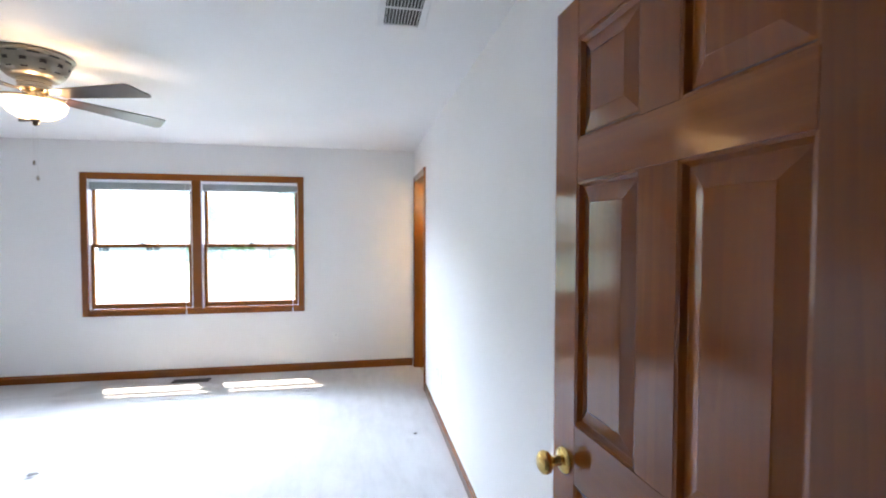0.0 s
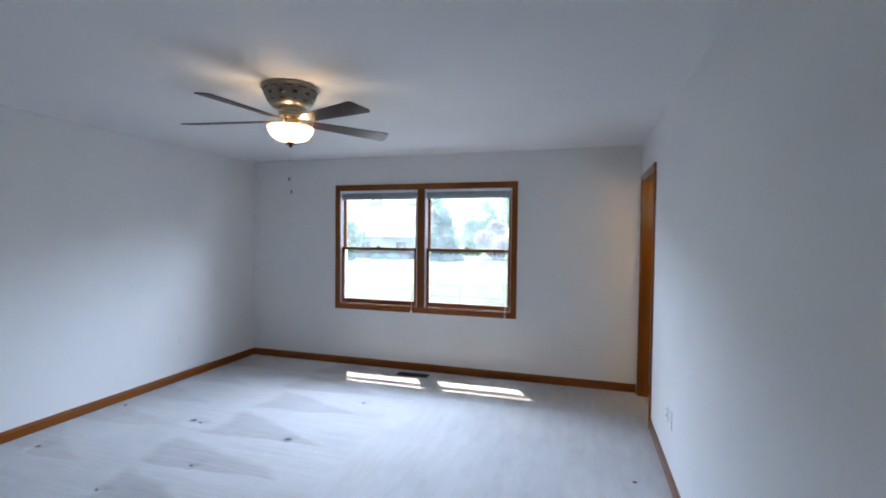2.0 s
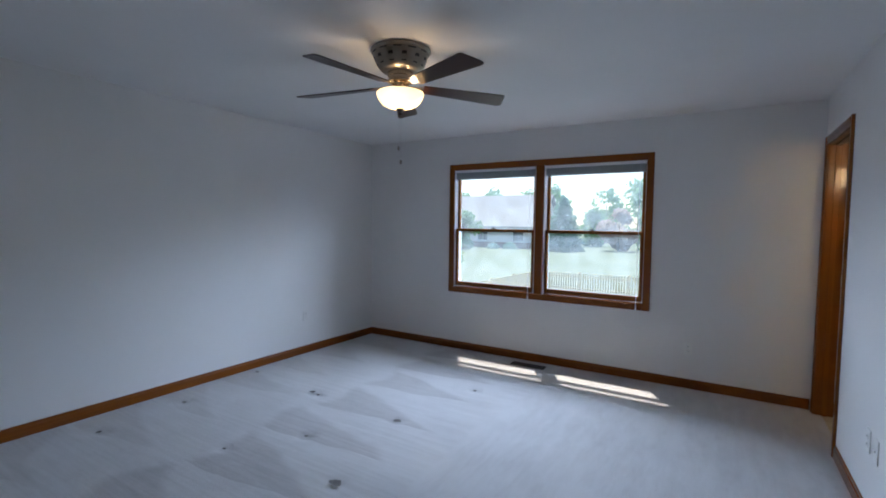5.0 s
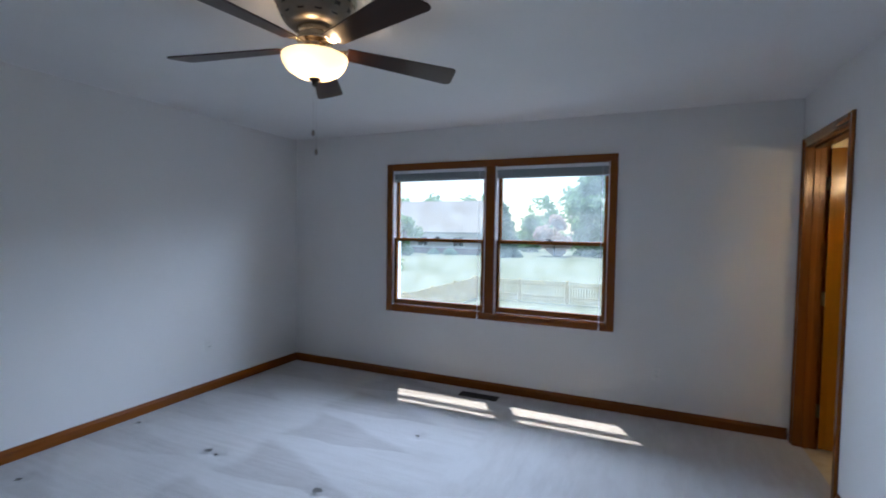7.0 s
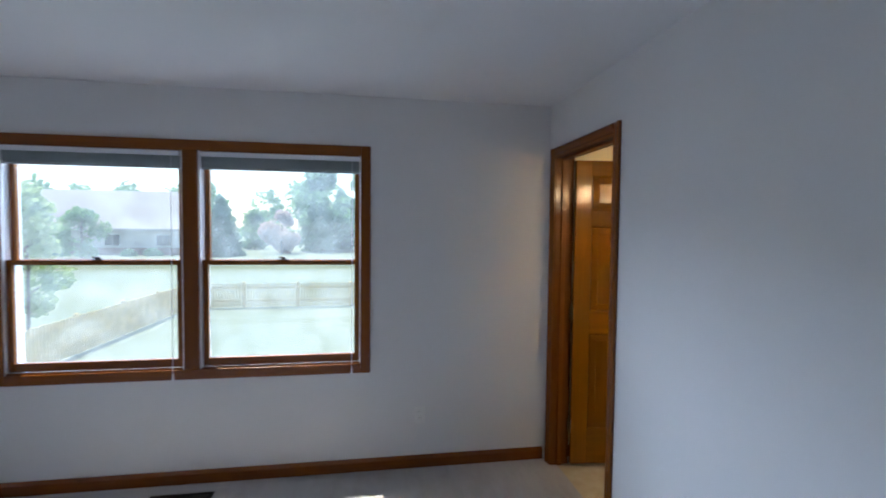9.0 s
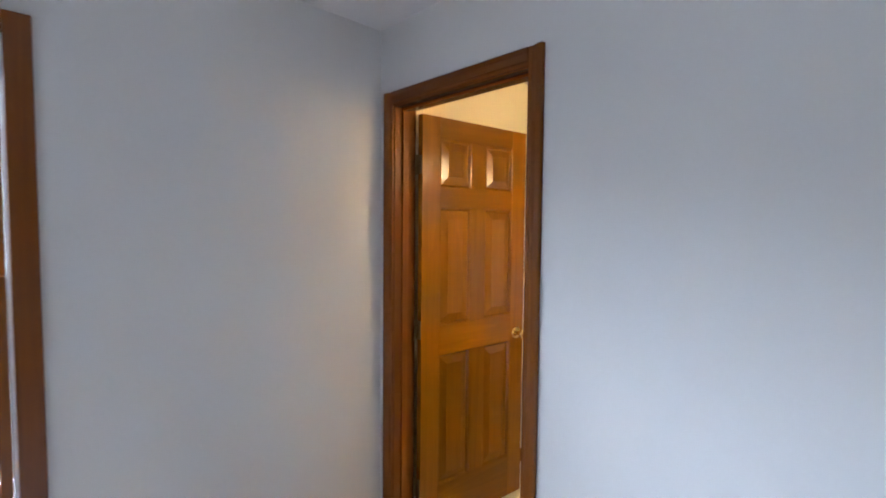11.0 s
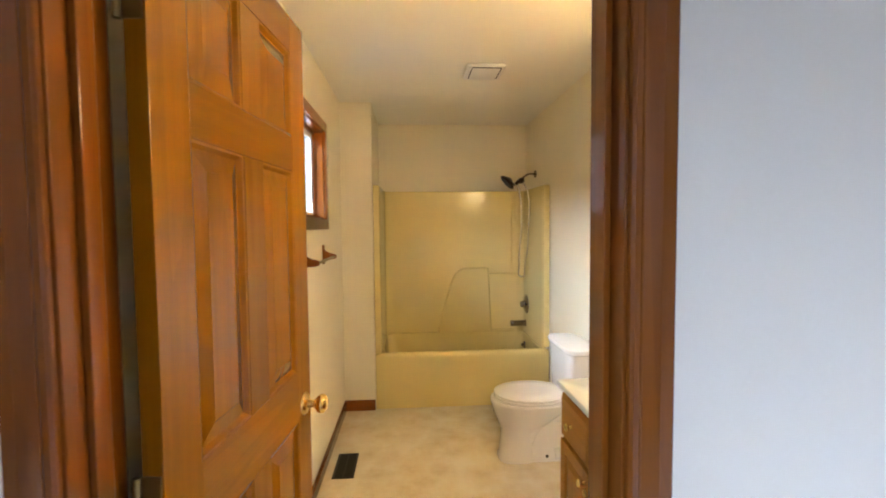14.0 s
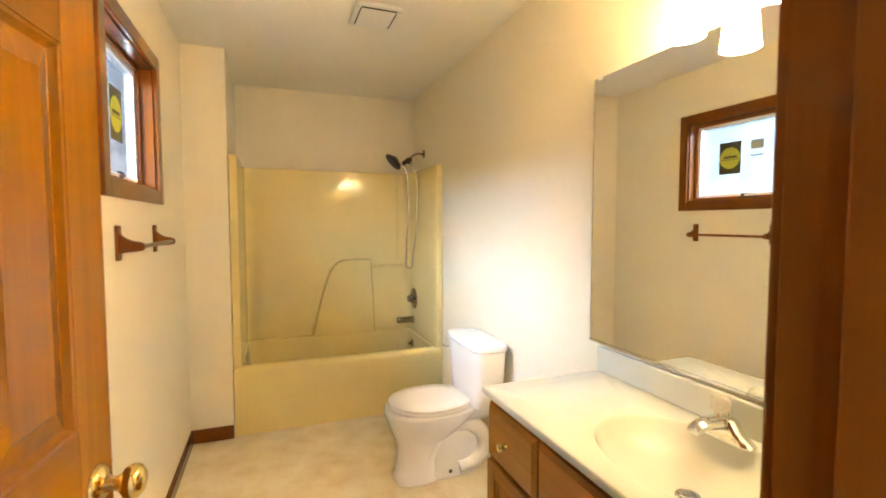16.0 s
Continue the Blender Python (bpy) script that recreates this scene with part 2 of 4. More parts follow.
nt.links.new(ramp(nt, g, [(0.3, (0.12, 0.165, 0.105)), (0.55, (0.185, 0.22, 0.155)), (0.75, (0.25, 0.27, 0.205))]), b.inputs["Base Color"])
bump(nt, b, noise_tex(nt, v, 30, 3), 0.6, 0.05)
LAWN = m


def leaves(name, a, c):
    m, nt, b = material(name, 0.65)
    f = noise_tex(nt, coords(nt), 0.9, 4, 0.7)
    nt.links.new(ramp(nt, f, [(0.3, a), (0.7, c)]), b.inputs["Base Color"])
    thin = nt.nodes.new("ShaderNodeBsdfTranslucent")
    nt.links.new(b.inputs["Base Color"].links[0].from_socket, thin.inputs["Color"])
    both = nt.nodes.new("ShaderNodeMixShader")
    both.inputs[0].default_value = 0.5
    nt.links.new(b.outputs[0], both.inputs[1])
    nt.links.new(thin.outputs[0], both.inputs[2])
    nt.links.new(both.outputs[0], nt.nodes["Material Output"].inputs["Surface"])
    return m


LEAF_BLUE = leaves("conifer_needles", (0.09, 0.22, 0.15), (0.17, 0.34, 0.23))
LEAF = leaves("broad_leaves", (0.11, 0.26, 0.09), (0.22, 0.40, 0.16))
LEAF_LIGHT = leaves("young_leaves", (0.30, 0.42, 0.18), (0.46, 0.58, 0.32))
LEAF_ROSE = leaves("rust_leaves", (0.44, 0.33, 0.29), (0.58, 0.46, 0.40))
BARK = plain("bark", (0.12, 0.09, 0.07), 0.9, 0, 0.4, 12)
FENCEWOOD = plain("weathered_fence", (0.80, 0.61, 0.30), 0.85, 0, 0.3, 5)
SIDING = plain("pale_siding", (0.62, 0.58, 0.57), 0.7, 0, 0.08, 2)
ROOFING = plain("grey_shingles", (0.40, 0.365, 0.36), 0.9, 0, 0.25, 9)
FARGLASS = plain("far_window_glass", (0.05, 0.06, 0.08), 0.1)
BRICK = plain("far_brick", (0.28, 0.16, 0.12), 0.85, 0, 0.25, 6)


# ---------------------------------------------------------------- mesh helpers
def cube(bm, x0, y0, z0, x1, y1, z1):
    a = bmesh.ops.create_cube(bm, size=1.0)["verts"]
    bmesh.ops.scale(bm, vec=(x1 - x0, y1 - y0, z1 - z0), verts=a)
    bmesh.ops.translate(bm, vec=((x0 + x1) / 2, (y0 + y1) / 2, (z0 + z1) / 2), verts=a)
    return a


def finish(name, bm, mat, parent=None, smooth=False, bevel=0.0, segments=2):
    bmesh.ops.recalc_face_normals(bm, faces=bm.faces)
    me = bpy.data.meshes.new(name)
    bm.to_mesh(me)
    bm.free()
    me.materials.append(mat)
    if smooth:
        for p in me.polygons:
            p.use_smooth = True
    ob = new(name, me)
    if bevel:
        mod = ob.modifiers.new("bevel", "BEVEL")
        mod.width, mod.segments, mod.limit_method, mod.angle_limit = bevel, segments, "ANGLE", radians(40)
    if smooth:
        try:
            me.set_sharp_from_angle(angle=radians(45))
        except AttributeError:
            pass
    if parent is not None:
        ob.parent = parent
    return ob


def boxes(name, spans, mat, parent=None, bevel=0.0):
    bm = bmesh.new()
    for s in spans:
        cube(bm, *s)
    return finish(name, bm, mat, parent, bevel=bevel)


def lathe(name, profile, mat, parent=None, axis="z", at=(0, 0, 0), steps=32):
    """A turned body: (radius, height) pairs spun about an axis through at."""
    bm = bmesh.new()
    rings = []
    for r, h in profile:
        ring = []
        for i in range(steps):
            a = 2 * math.pi * i / steps
            p = (r * math.cos(a), r * math.sin(a), h)
            if axis == "y":
                p = (p[0], p[2], p[1])
            elif axis == "x":
                p = (p[2], p[0], p[1])
            ring.append(bm.verts.new(Vector(p) + Vector(at)))
        rings.append(ring)
    for r0, r1 in zip(rings, rings[1:]):
        for i in range(steps):
            j = (i + 1) % steps
            bm.faces.new((r0[i], r0[j], r1[j], r1[i]))
    for ring in (rings[0], rings[-1]):
        bm.faces.new(ring)
    bmesh.ops.remove_doubles(bm, verts=bm.verts, dist=1e-5)
    return finish(name, bm, mat, parent, smooth=True)


def tube(name, points, radius, mat, parent=None, sides=10):
    """A round bar along points, joined to a mesh."""
    cu = bpy.data.curves.new(name, "CURVE")
    cu.dimensions, cu.bevel_depth, cu.bevel_resolution, cu.use_fill_caps = "3D", radius, 3, True
    sp = cu.splines.new("BEZIER")
    sp.bezier_points.add(len(points) - 1)
    for bp, p in zip(sp.bezier_points, points):
        bp.co, bp.handle_left_type, bp.handle_right_type = p, "AUTO", "AUTO"
    tmp = bpy.data.objects.new(name, cu)
    me = bpy.data.meshes.new_from_object(tmp)
    bpy.data.objects.remove(tmp)
    me.name = name
    me.materials.clear()
    me.materials.append(mat)
    for p in me.polygons:
        p.use_smooth = True
    ob = new(name, me)
    if parent is not None:
        ob.parent = parent
    return ob


def loft(name, sections, mat, parent=None, cap=True):
    """Skin over closed rings of points, all with the same count."""
    bm = bmesh.new()
    rings = [[bm.verts.new(p) for p in s] for s in sections]
    n = len(rings[0])
    for r0, r1 in zip(rings, rings[1:]):
        for i in range(n):
            bm.faces.new((r0[i], r0[(i + 1) % n], r1[(i + 1) % n], r1[i]))
    if cap:
        bm.faces.new(rings[0])
        bm.faces.new(rings[-1])
    return finish(name, bm, mat, parent, smooth=True)


def empty(name, m=None):
    ob = new(name)
    if m is not None:
        ob.matrix_basis = m
    return ob


def structure(ob, label="", category=""):
    return tagged(ob, label, category, kind="structure")


def moulding(name, profile, length, mat, m, parent=None):
    """A board of constant section: (out, up) profile pulled along local x."""
    bm = bmesh.new()
    a = [bm.verts.new((0, p, q)) for p, q in profile]
    c = [bm.verts.new((length, p, q)) for p, q in profile]
    n = len(profile)
    bm.faces.new(a)
    bm.faces.new(c)
    for i in range(n):
        bm.faces.new((a[i], a[(i + 1) % n], c[(i + 1) % n], c[i]))
    ob = finish(name, bm, mat, parent, bevel=0.0015, segments=1)
    ob.matrix_basis = m
    return ob


# ---------------------------------------------------------------- the shell
H = 2.44
RX, RY = -4.545, -4.888           # bedroom: x from RX to 0, y from RY to 0
BX, BY = 3.832, -1.672             # bathroom: x from 0.12 to BX, y from BY to 0
WIN = (-3.32, -1.27, 0.715, 2.065)
BWIN = (1.643, 2.343, 1.515, 2.072)
DOOR_Y = (-0.842, -0.098)        # bathroom door's rough opening in the wall x = 0 to 0.12
DOOR_X = (-0.922, -0.042)          # bedroom door's rough opening in the wall y = RY - 0.12 to RY
DH = 2.096

bm = bmesh.new()
bmesh.ops.create_grid(bm, x_segments=150, y_segments=160, size=0.5)
bmesh.ops.scale(bm, vec=(4.7, 4.888, 1), verts=bm.verts)
bmesh.ops.translate(bm, vec=(RX + 2.243, RY / 2, 0), verts=bm.verts)
DENTS = ((-4.42, -1.83), (-3.58, -1.91), (-2.636, -1.975), (-2.433, -2.80), (-2.44, -1.12), (-4.25, -2.62), (-4.21, -3.22), (-3.49, -1.93),
         (-0.21, -1.81), (-3.3, -2.9), (-3.0, -2.5))
for vert in bm.verts:
    for dx, dy in DENTS:
        d = math.hypot(vert.co.x - dx, vert.co.y - dy)
        if d < 0.075:
            vert.co.z -= 0.022 * (1 - d / 0.075)
floor = finish("floor", bm, CARPET, smooth=True)
structure(floor, "pale grey cut-pile carpet with vacuum marks and dents", "carpet")
DENT = plain("crushed_pile", (0.20, 0.185, 0.175), 0.95, 0, 0.4, 60)
for k, (dx, dy) in enumerate(DENTS):
    r = (0.016, 0.022, 0.026, 0.032, 0.015, 0.016, 0.016, 0.012, 0.015, 0.012, 0.012)[k]
    bm = bmesh.new()
    ring = []
    for i in range(14):
        a = 2 * math.pi * i / 14
        rr = r * (0.7 + 0.5 * random.random())
        ring.append(bm.verts.new((dx + rr * 1.2 * math.cos(a), dy + rr * math.sin(a), 0.002)))
    mid = bm.verts.new((dx, dy, -0.006))
    for i in range(14):
        bm.faces.new((ring[i], ring[(i + 1) % 14], mid))
    structure(finish("carpet_dent", bm, DENT, floor))

structure(boxes("floor_hall", [(-2.2, -6.8, -0.06, 0.9, RY + 0.02, -0.004)], CARPET), "pale carpet in the hall", "carpet")
structure(boxes("floor_bath", [(0.044, BY - 0.05, -0.06, BX + 0.05, 0.05, -0.002)], VINYLFLOOR), "cream sheet vinyl with a mottled stone print", "vinyl floor")
structure(boxes("ceiling", [(RX - 0.1, RY - 0.06, H, 0.06, 0.06, H + 0.1)], CEIL), "flat white painted ceiling", "ceiling")
structure(boxes("ceiling_bath", [(0.06, BY - 0.1, H, BX + 0.1, 0.06, H + 0.1)], CEIL_BATH), "flat off-white bathroom ceiling", "ceiling")
structure(boxes("ceiling_hall", [(-2.3, -6.9, H, 1.0, RY - 0.06, H + 0.1)], CEIL), "flat white hall ceiling", "ceiling")

x0, x1, z0, z1 = WIN
u0, u1, v0, v1 = BWIN
structure(boxes("wall_north", [
    (RX - 0.15, 0, -0.3, x0, 0.16, 2.7), (x1, 0, -0.3, 0.06, 0.16, 2.7), (x0, 0, -0.3, x1, 0.16, z0), (x0, 0, z1, x1, 0.16, 2.7)], WALL),
    "off-white painted outside wall with a wide window", "wall")
structure(boxes("wall_bath_north", [
    (0.06, 0, -0.3, u0, 0.16, 2.7), (u1, 0, -0.3, BX + 0.15, 0.16, 2.7), (u0, 0, -0.3, u1, 0.16, v0), (u0, 0, v1, u1, 0.16, 2.7)], WALL_BATH),
    "cream painted bathroom wall with a small window", "wall")
structure(boxes("wall_west", [(RX - 0.15, RY - 0.2, -0.1, RX, -0.0005, 2.5)], WALL), "off-white painted wall", "wall")
d0, d1 = DOOR_Y
structure(boxes("wall_east", [
    (0, RY - 0.12, -0.1, 0.06, d0, 2.5), (0, d0, DH, 0.06, d1, 2.5), (0, d1, -0.1, 0.06, -0.0005, 2.5)], WALL), "off-white painted wall with the bathroom doorway", "wall")
structure(boxes("wall_bath_west", [
    (0.0605, BY - 0.1, -0.1, 0.12, d0, 2.5), (0.0605, d0, DH, 0.12, d1, 2.5), (0.0605, d1, -0.1, 0.12, -0.0005, 2.5)], WALL_BATH), "cream painted bathroom wall beside the doorway", "wall")
e0, e1 = DOOR_X
structure(boxes("wall_south", [
    (RX - 0.15, RY - 0.12, -0.1, e0, RY, 2.5), (e0, RY - 0.12, DH, e1, RY, 2.5), (e1, RY - 0.12, -0.1, -0.0005, RY, 2.5)], WALL), "off-white painted wall with the bedroom doorway", "wall")
structure(boxes("wall_bath_south", [(0.1205, BY - 0.12, -0.1, BX + 0.15, BY, 2.5)], WALL_BATH), "cream painted bathroom wall behind vanity and toilet", "wall")
structure(boxes("wall_bath_east", [(BX, BY + 0.0005, -0.1, BX + 0.15, -0.0005, 2.5)], WALL_BATH), "cream painted wall above the bath surround", "wall")
structure(boxes("wall_bath_stub", [(3.048, -0.243, -0.1, BX - 0.0005, -0.001, H - 0.001)], WALL_BATH), "cream painted stub wall at the foot of the bath", "wall")
structure(boxes("wall_hall", [
    (-2.3, -6.9, -0.1, -2.2, RY - 0.1205, 2.5), (0.9, -6.9, -0.1, 1.0, RY - 0.1205, 2.5), (-2.2, -6.9, -0.1, 0.9, -6.8, 2.5), (0.0605, RY - 0.12, -0.1, 0.9, RY, 2.5)], WALL),
    "off-white painted hall walls", "wall")
structure(boxes("roof_eave", [(-8, 0.161, 2.47, 6, 0.40, 2.62)], WHITE_METAL), "white boxed eave over the windows", "eave")

# Baseboards.
BASE = [(0, 0), (0.014, 0), (0.014, 0.062), (0.010, 0.072), (0.008, 0.084), (0, 0.084)]


def baseboard(x, y, length, turn, low=0.0):
    """A run of stained baseboard that stands out to the left of its run."""
    ob = moulding("baseboard", BASE, length, OAK["x"], pose(x, y, low, 0, 0, turn))
    return structure(ob, "stained pine baseboard", "baseboard")


baseboard(-0.02, 0, -RX - 0.02, 180)
baseboard(RX, 0, -RY, -90)
baseboard(0, RY, -0.905 - RY, 90)
baseboard(RX, RY, e0 - 0.06 - RX, 0)
baseboard(3.048, 0, 2.91, 180)
baseboard(3.048, -0.243, 0.243, 90)


# ---------------------------------------------------------------- doorways
CASE = [(0, 0), (0.009, 0), (0.012, 0.006), (0.012, 0.014), (0.009, 0.018), (0.014, 0.030), (0.018, 0.040), (0.018, 0.058), (0.013, 0.062), (0, 0.062)]


def door_case(name, width, height, depth):
    """Jambs, stops and casing of a doorway. Local x across the opening from 0, y through the wall from 0 to depth, z up."""
    root = empty(name)
    j = 0.018
    boxes("jamb", [(-j, 0, 0, 0, depth, height)], OAK["z"], root, 0.002)
    boxes("jamb", [(width, 0, 0, width + j, depth, height)], OAK["z"], root, 0.002)
    boxes("head_jamb", [(-j, 0, height, width + j, depth, height + j)], OAK["x"], root, 0.002)
    s = depth * 0.62
    boxes("stop", [(0.0005, s - 0.035, 0, 0.011, s, height - 0.011)], OAK["z"], root, 0.002)
    boxes("stop", [(width - 0.011, s - 0.035, 0, width - 0.0005, s, height - 0.011)], OAK["z"], root, 0.002)
    boxes("head_stop", [(0.0005, s - 0.035, height - 0.011, width - 0.0005, s, height - 0.0005)], OAK["x"], root, 0.002)
    for side in (0, 1):
        flip = Matrix.Identity(4) if side == 0 else Matrix.Translation((width, depth, 0)) @ Matrix.Rotation(math.pi, 4, "Z")
        up = height + 0.004 + 0.062
        # moulding(): x is the length, y stands out, z runs from the opening's edge outwards
        left = Matrix(((0, 0, -1, -0.004), (0, -1, 0, 0), (1, 0, 0, 0), (0, 0, 0, 1)))
        right = Matrix(((0, 0, 1, width + 0.004), (0, -1, 0, 0), (1, 0, 0, 0), (0, 0, 0, 1)))
        top = Matrix(((1, 0, 0, -0.0045), (0, -1, 0, 0.0005), (0, 0, 1, height + 0.004), (0, 0, 0, 1)))
        moulding("casing", CASE, up, OAK["x"], flip @ left, root)
        moulding("casing", CASE, up, OAK["x"], flip @ right, root)
        moulding("head_casing", CASE, width + 0.009, OAK["x"], flip @ top, root)
    return root


dc = door_case("door_case", 0.727, 2.076, 0.12)
dc.matrix_basis = pose(0, -0.105, 0, 0, 0, -90)
structure(dc, "stained pine door casing of the bathroom doorway", "door casing")
dc2 = door_case("door_case", 0.84, 2.076, 0.12)
dc2.matrix_basis = pose(-0.062, RY, 0, 0, 0, 180)
structure(dc2, "stained pine door casing of the bedroom doorway", "door casing")


def raised_panel(x0, z0, x1, z1, t, timber, parent):
    """A raised panel with its bead, shown on both faces of a leaf of thickness t."""
    bm = bmesh.new()
    w = 0.0005
    for s in (-1, 1):
        rings = []
        for inset, deep in ((w, 0.0015), (0.006, 0.003), (0.013, 0.0125), (0.016, 0.0125), (0.050, 0.0035), (0.052, 0.0025)):
            y = s * (t / 2 - deep)
            rings.append([bm.verts.new(p) for p in ((x0 + inset, y, z0 + inset), (x1 - inset, y, z0 + inset), (x1 - inset, y, z1 - inset), (x0 + inset, y, z1 - inset))])
        for r0, r1 in zip(rings, rings[1:]):
            for i in range(4):
                bm.faces.new((r0[i], r0[(i + 1) % 4], r1[(i + 1) % 4], r1[i]))
        bm.faces.new(rings[-1])
    return finish("panel", bm, timber["z"], parent)


KNOB = [(0.0, 0.0), (0.033, 0.0), (0.033, 0.004), (0.027, 0.010), (0.013, 0.013), (0.011, 0.030), (0.016, 0.036), (0.025, 0.043),
        (0.0285, 0.052), (0.026, 0.061), (0.017, 0.068), (0.0, 0.070)]


def six_panel_door(w, timber, st=0.106, mu=0.098, h=2.03, t=0.035):
    """Local x from the hinge edge, z up, the leaf about y = 0."""
    root = empty("door")
    zs = (0.0, 0.228, 0.886, 1.030, 1.603, 1.700, 1.932, h)
    g = t / 2
    boxes("stile", [(0, -g, zs[0], st, g, h)], timber["z"], root, 0.0015)
    boxes("stile", [(w - st, -g, zs[0], w, g, h)], timber["z"], root, 0.0015)
    m0, m1 = (w - mu) / 2, (w + mu) / 2
    for a, c in ((0, 1), (2, 3), (4, 5), (6, 7)):
        boxes("rail", [(st + 0.0004, -g + 0.0003, zs[a], w - st - 0.0004, g - 0.0003, zs[c])], timber["x"], root, 0.0012)
    for a, c in ((1, 2), (3, 4), (5, 6)):
        boxes("mullion", [(m0, -g + 0.0002, zs[a] + 0.0004, m1, g - 0.0002, zs[c] - 0.0004)], timber["z"], root, 0.0012)
        raised_panel(st, zs[a], m0, zs[c], t, timber, root)
        raised_panel(m1, zs[a], w - st, zs[c], t, timber, root)
    for s in (-1, 1):
        k = lathe("knob", [(r, s * (q + g)) for r, q in KNOB], BRASS, root, "y", (w - 0.060, 0, 0.922))
        tagged(k, "polished brass door knob")
    boxes("latch_plate", [(w - 0.0005, -0.012, 0.892, w + 0.0015, 0.012, 0.952)], BRASS, root)
    for z in (0.25, 1.02, 1.80):
        lathe("hinge", [(0.0, -0.045), (0.0065, -0.045), (0.0065, 0.045), (0.0, 0.045)], HINGE, root, "z", (-0.006, g + 0.004, z), 12)
        boxes("hinge_leaf", [(-0.0025, -g + 0.004, z - 0.044, 0.0, g, z + 0.044)], HINGE, root)
    return root


bath_door = six_panel_door(0.711, DOORWOOD)
bath_door.matrix_basis = pose(0.116, -0.121, 0.028, 0, 0, -5.35) @ Matrix.Translation((0.006, -0.0215, 0))
tagged(bath_door, "stained six-panel wooden door standing open into the bathroom", "door")
bed_door = six_panel_door(0.763, REDWOOD, 0.106, 0.102)
bed_door.matrix_basis = pose(-0.0545, RY + 0.026, 0.026, 0, 0, 92.44) @ Matrix.Diagonal((1, -1, 1, 1)) @ Matrix.Translation((0.006, -0.0215, 0))
tagged(bed_door, "stained six-panel wooden door folded back against the wall", "door")


# ---------------------------------------------------------------- bedroom window
def picture_casing(root, x0, x1, z0, z1, w=0.062):
    """Flat casing round a window on the room's side of the wall y = 0."""
    r = 0.006
    boxes("casing", [(x0 - w + r, -0.018, z0 - w + r, x0 + r, 0.0, z1 + w - r)], OAK["z"], root, 0.003)
    boxes("casing", [(x1 - r, -0.018, z0 - w + r, x1 + w - r, 0.0, z1 + w - r)], OAK["z"], root, 0.003)
    boxes("casing", [(x0 + r + 0.0005, -0.0175, z1 - r, x1 - r - 0.0005, 0.0, z1 + w - r)], OAK["x"], root, 0.003)
    boxes("casing", [(x0 + r + 0.0005, -0.0175, z0 - w + r, x1 - r - 0.0005, 0.0, z0 + r)], OAK["x"], root, 0.003)


def sash(root, x0, x1, z0, z1, y, rail_top, rail_low, stile=0.03):
    p = boxes("sash", [(x0, y, z0, x0 + stile, y + 0.032, z1), (x1 - stile, y, z0, x1, y + 0.032, z1)], OAK["z"], root, 0.003)
    boxes("sash_rail", [(x0 + stile, y + 0.0005, z1 - rail_top, x1 - stile, y + 0.0315, z1)], OAK["x"], root, 0.003)
    boxes("sash_rail", [(x0 + stile, y + 0.0005, z0, x1 - stile, y + 0.0315, z0 + rail_low)], OAK["x"], root, 0.003)
    pane = boxes("pane", [(x0 + stile - 0.006, y + 0.014, z0 + rail_low - 0.006, x1 - stile + 0.006, y + 0.018, z1 - rail_top + 0.006)], GLASS, root)
    pane.visible_shadow = False
    return p


win = empty("window_1", pose(0, 0, 0))
structure(win, "twin double-hung window with stained wooden casing and raised blinds", "window")
picture_casing(win, x0, x1, z0, z1)
MUL = (-2.338, -2.252)
boxes("mullion", [(MUL[0], -0.0165, z0 + 0.0065, MUL[1], 0.12, z1 - 0.0065)], OAK["z"], win, 0.003)
for a, c in ((x0, MUL[0]), (MUL[1], x1)):
    boxes("jamb", [(a, 0.0, z0, a + 0.012, 0.030, z1)], VINYL, win)
    boxes("jamb", [(c - 0.012, 0.0, z0, c, 0.030, z1)], VINYL, win)
    boxes("head_jamb", [(a + 0.012, 0.0, z1 - 0.012, c - 0.012, 0.15, z1)], OAK["x"], win)
    boxes("sill", [(a + 0.012, 0.0, z0, c - 0.012, 0.0155, z0 + 0.014)], OAK["x"], win, 0.003)
    boxes("outer_sill", [(a, 0.0555, z0, c, 0.20, z0 + 0.012)], VINYL, win, 0.003)
    boxes("track", [(a, 0.031, z0 + 0.012, a + 0.016, 0.15, z1 - 0.012)], VINYL, win, 0.002)
    boxes("track", [(c - 0.016, 0.031, z0 + 0.012, c, 0.15, z1 - 0.012)], VINYL, win, 0.002)
    sash(win, a + 0.0165, c - 0.0165, z0 + 0.0145, 1.392, 0.016, 0.030, 0.052)
    sash(win, a + 0.0165, c - 0.0165, 1.364, z1 - 0.0125, 0.060, 0.045, 0.030)
    xm = (a + c) / 2
    boxes("sash_lock", [(xm - 0.032, 0.020, 1.392, xm + 0.032, 0.044, 1.398), (xm - 0.012, 0.022, 1.398, xm + 0.012, 0.042, 1.412),
                             (xm - 0.03, 0.026, 1.405, xm + 0.008, 0.034, 1.413)], DARKMETAL, win, 0.002)

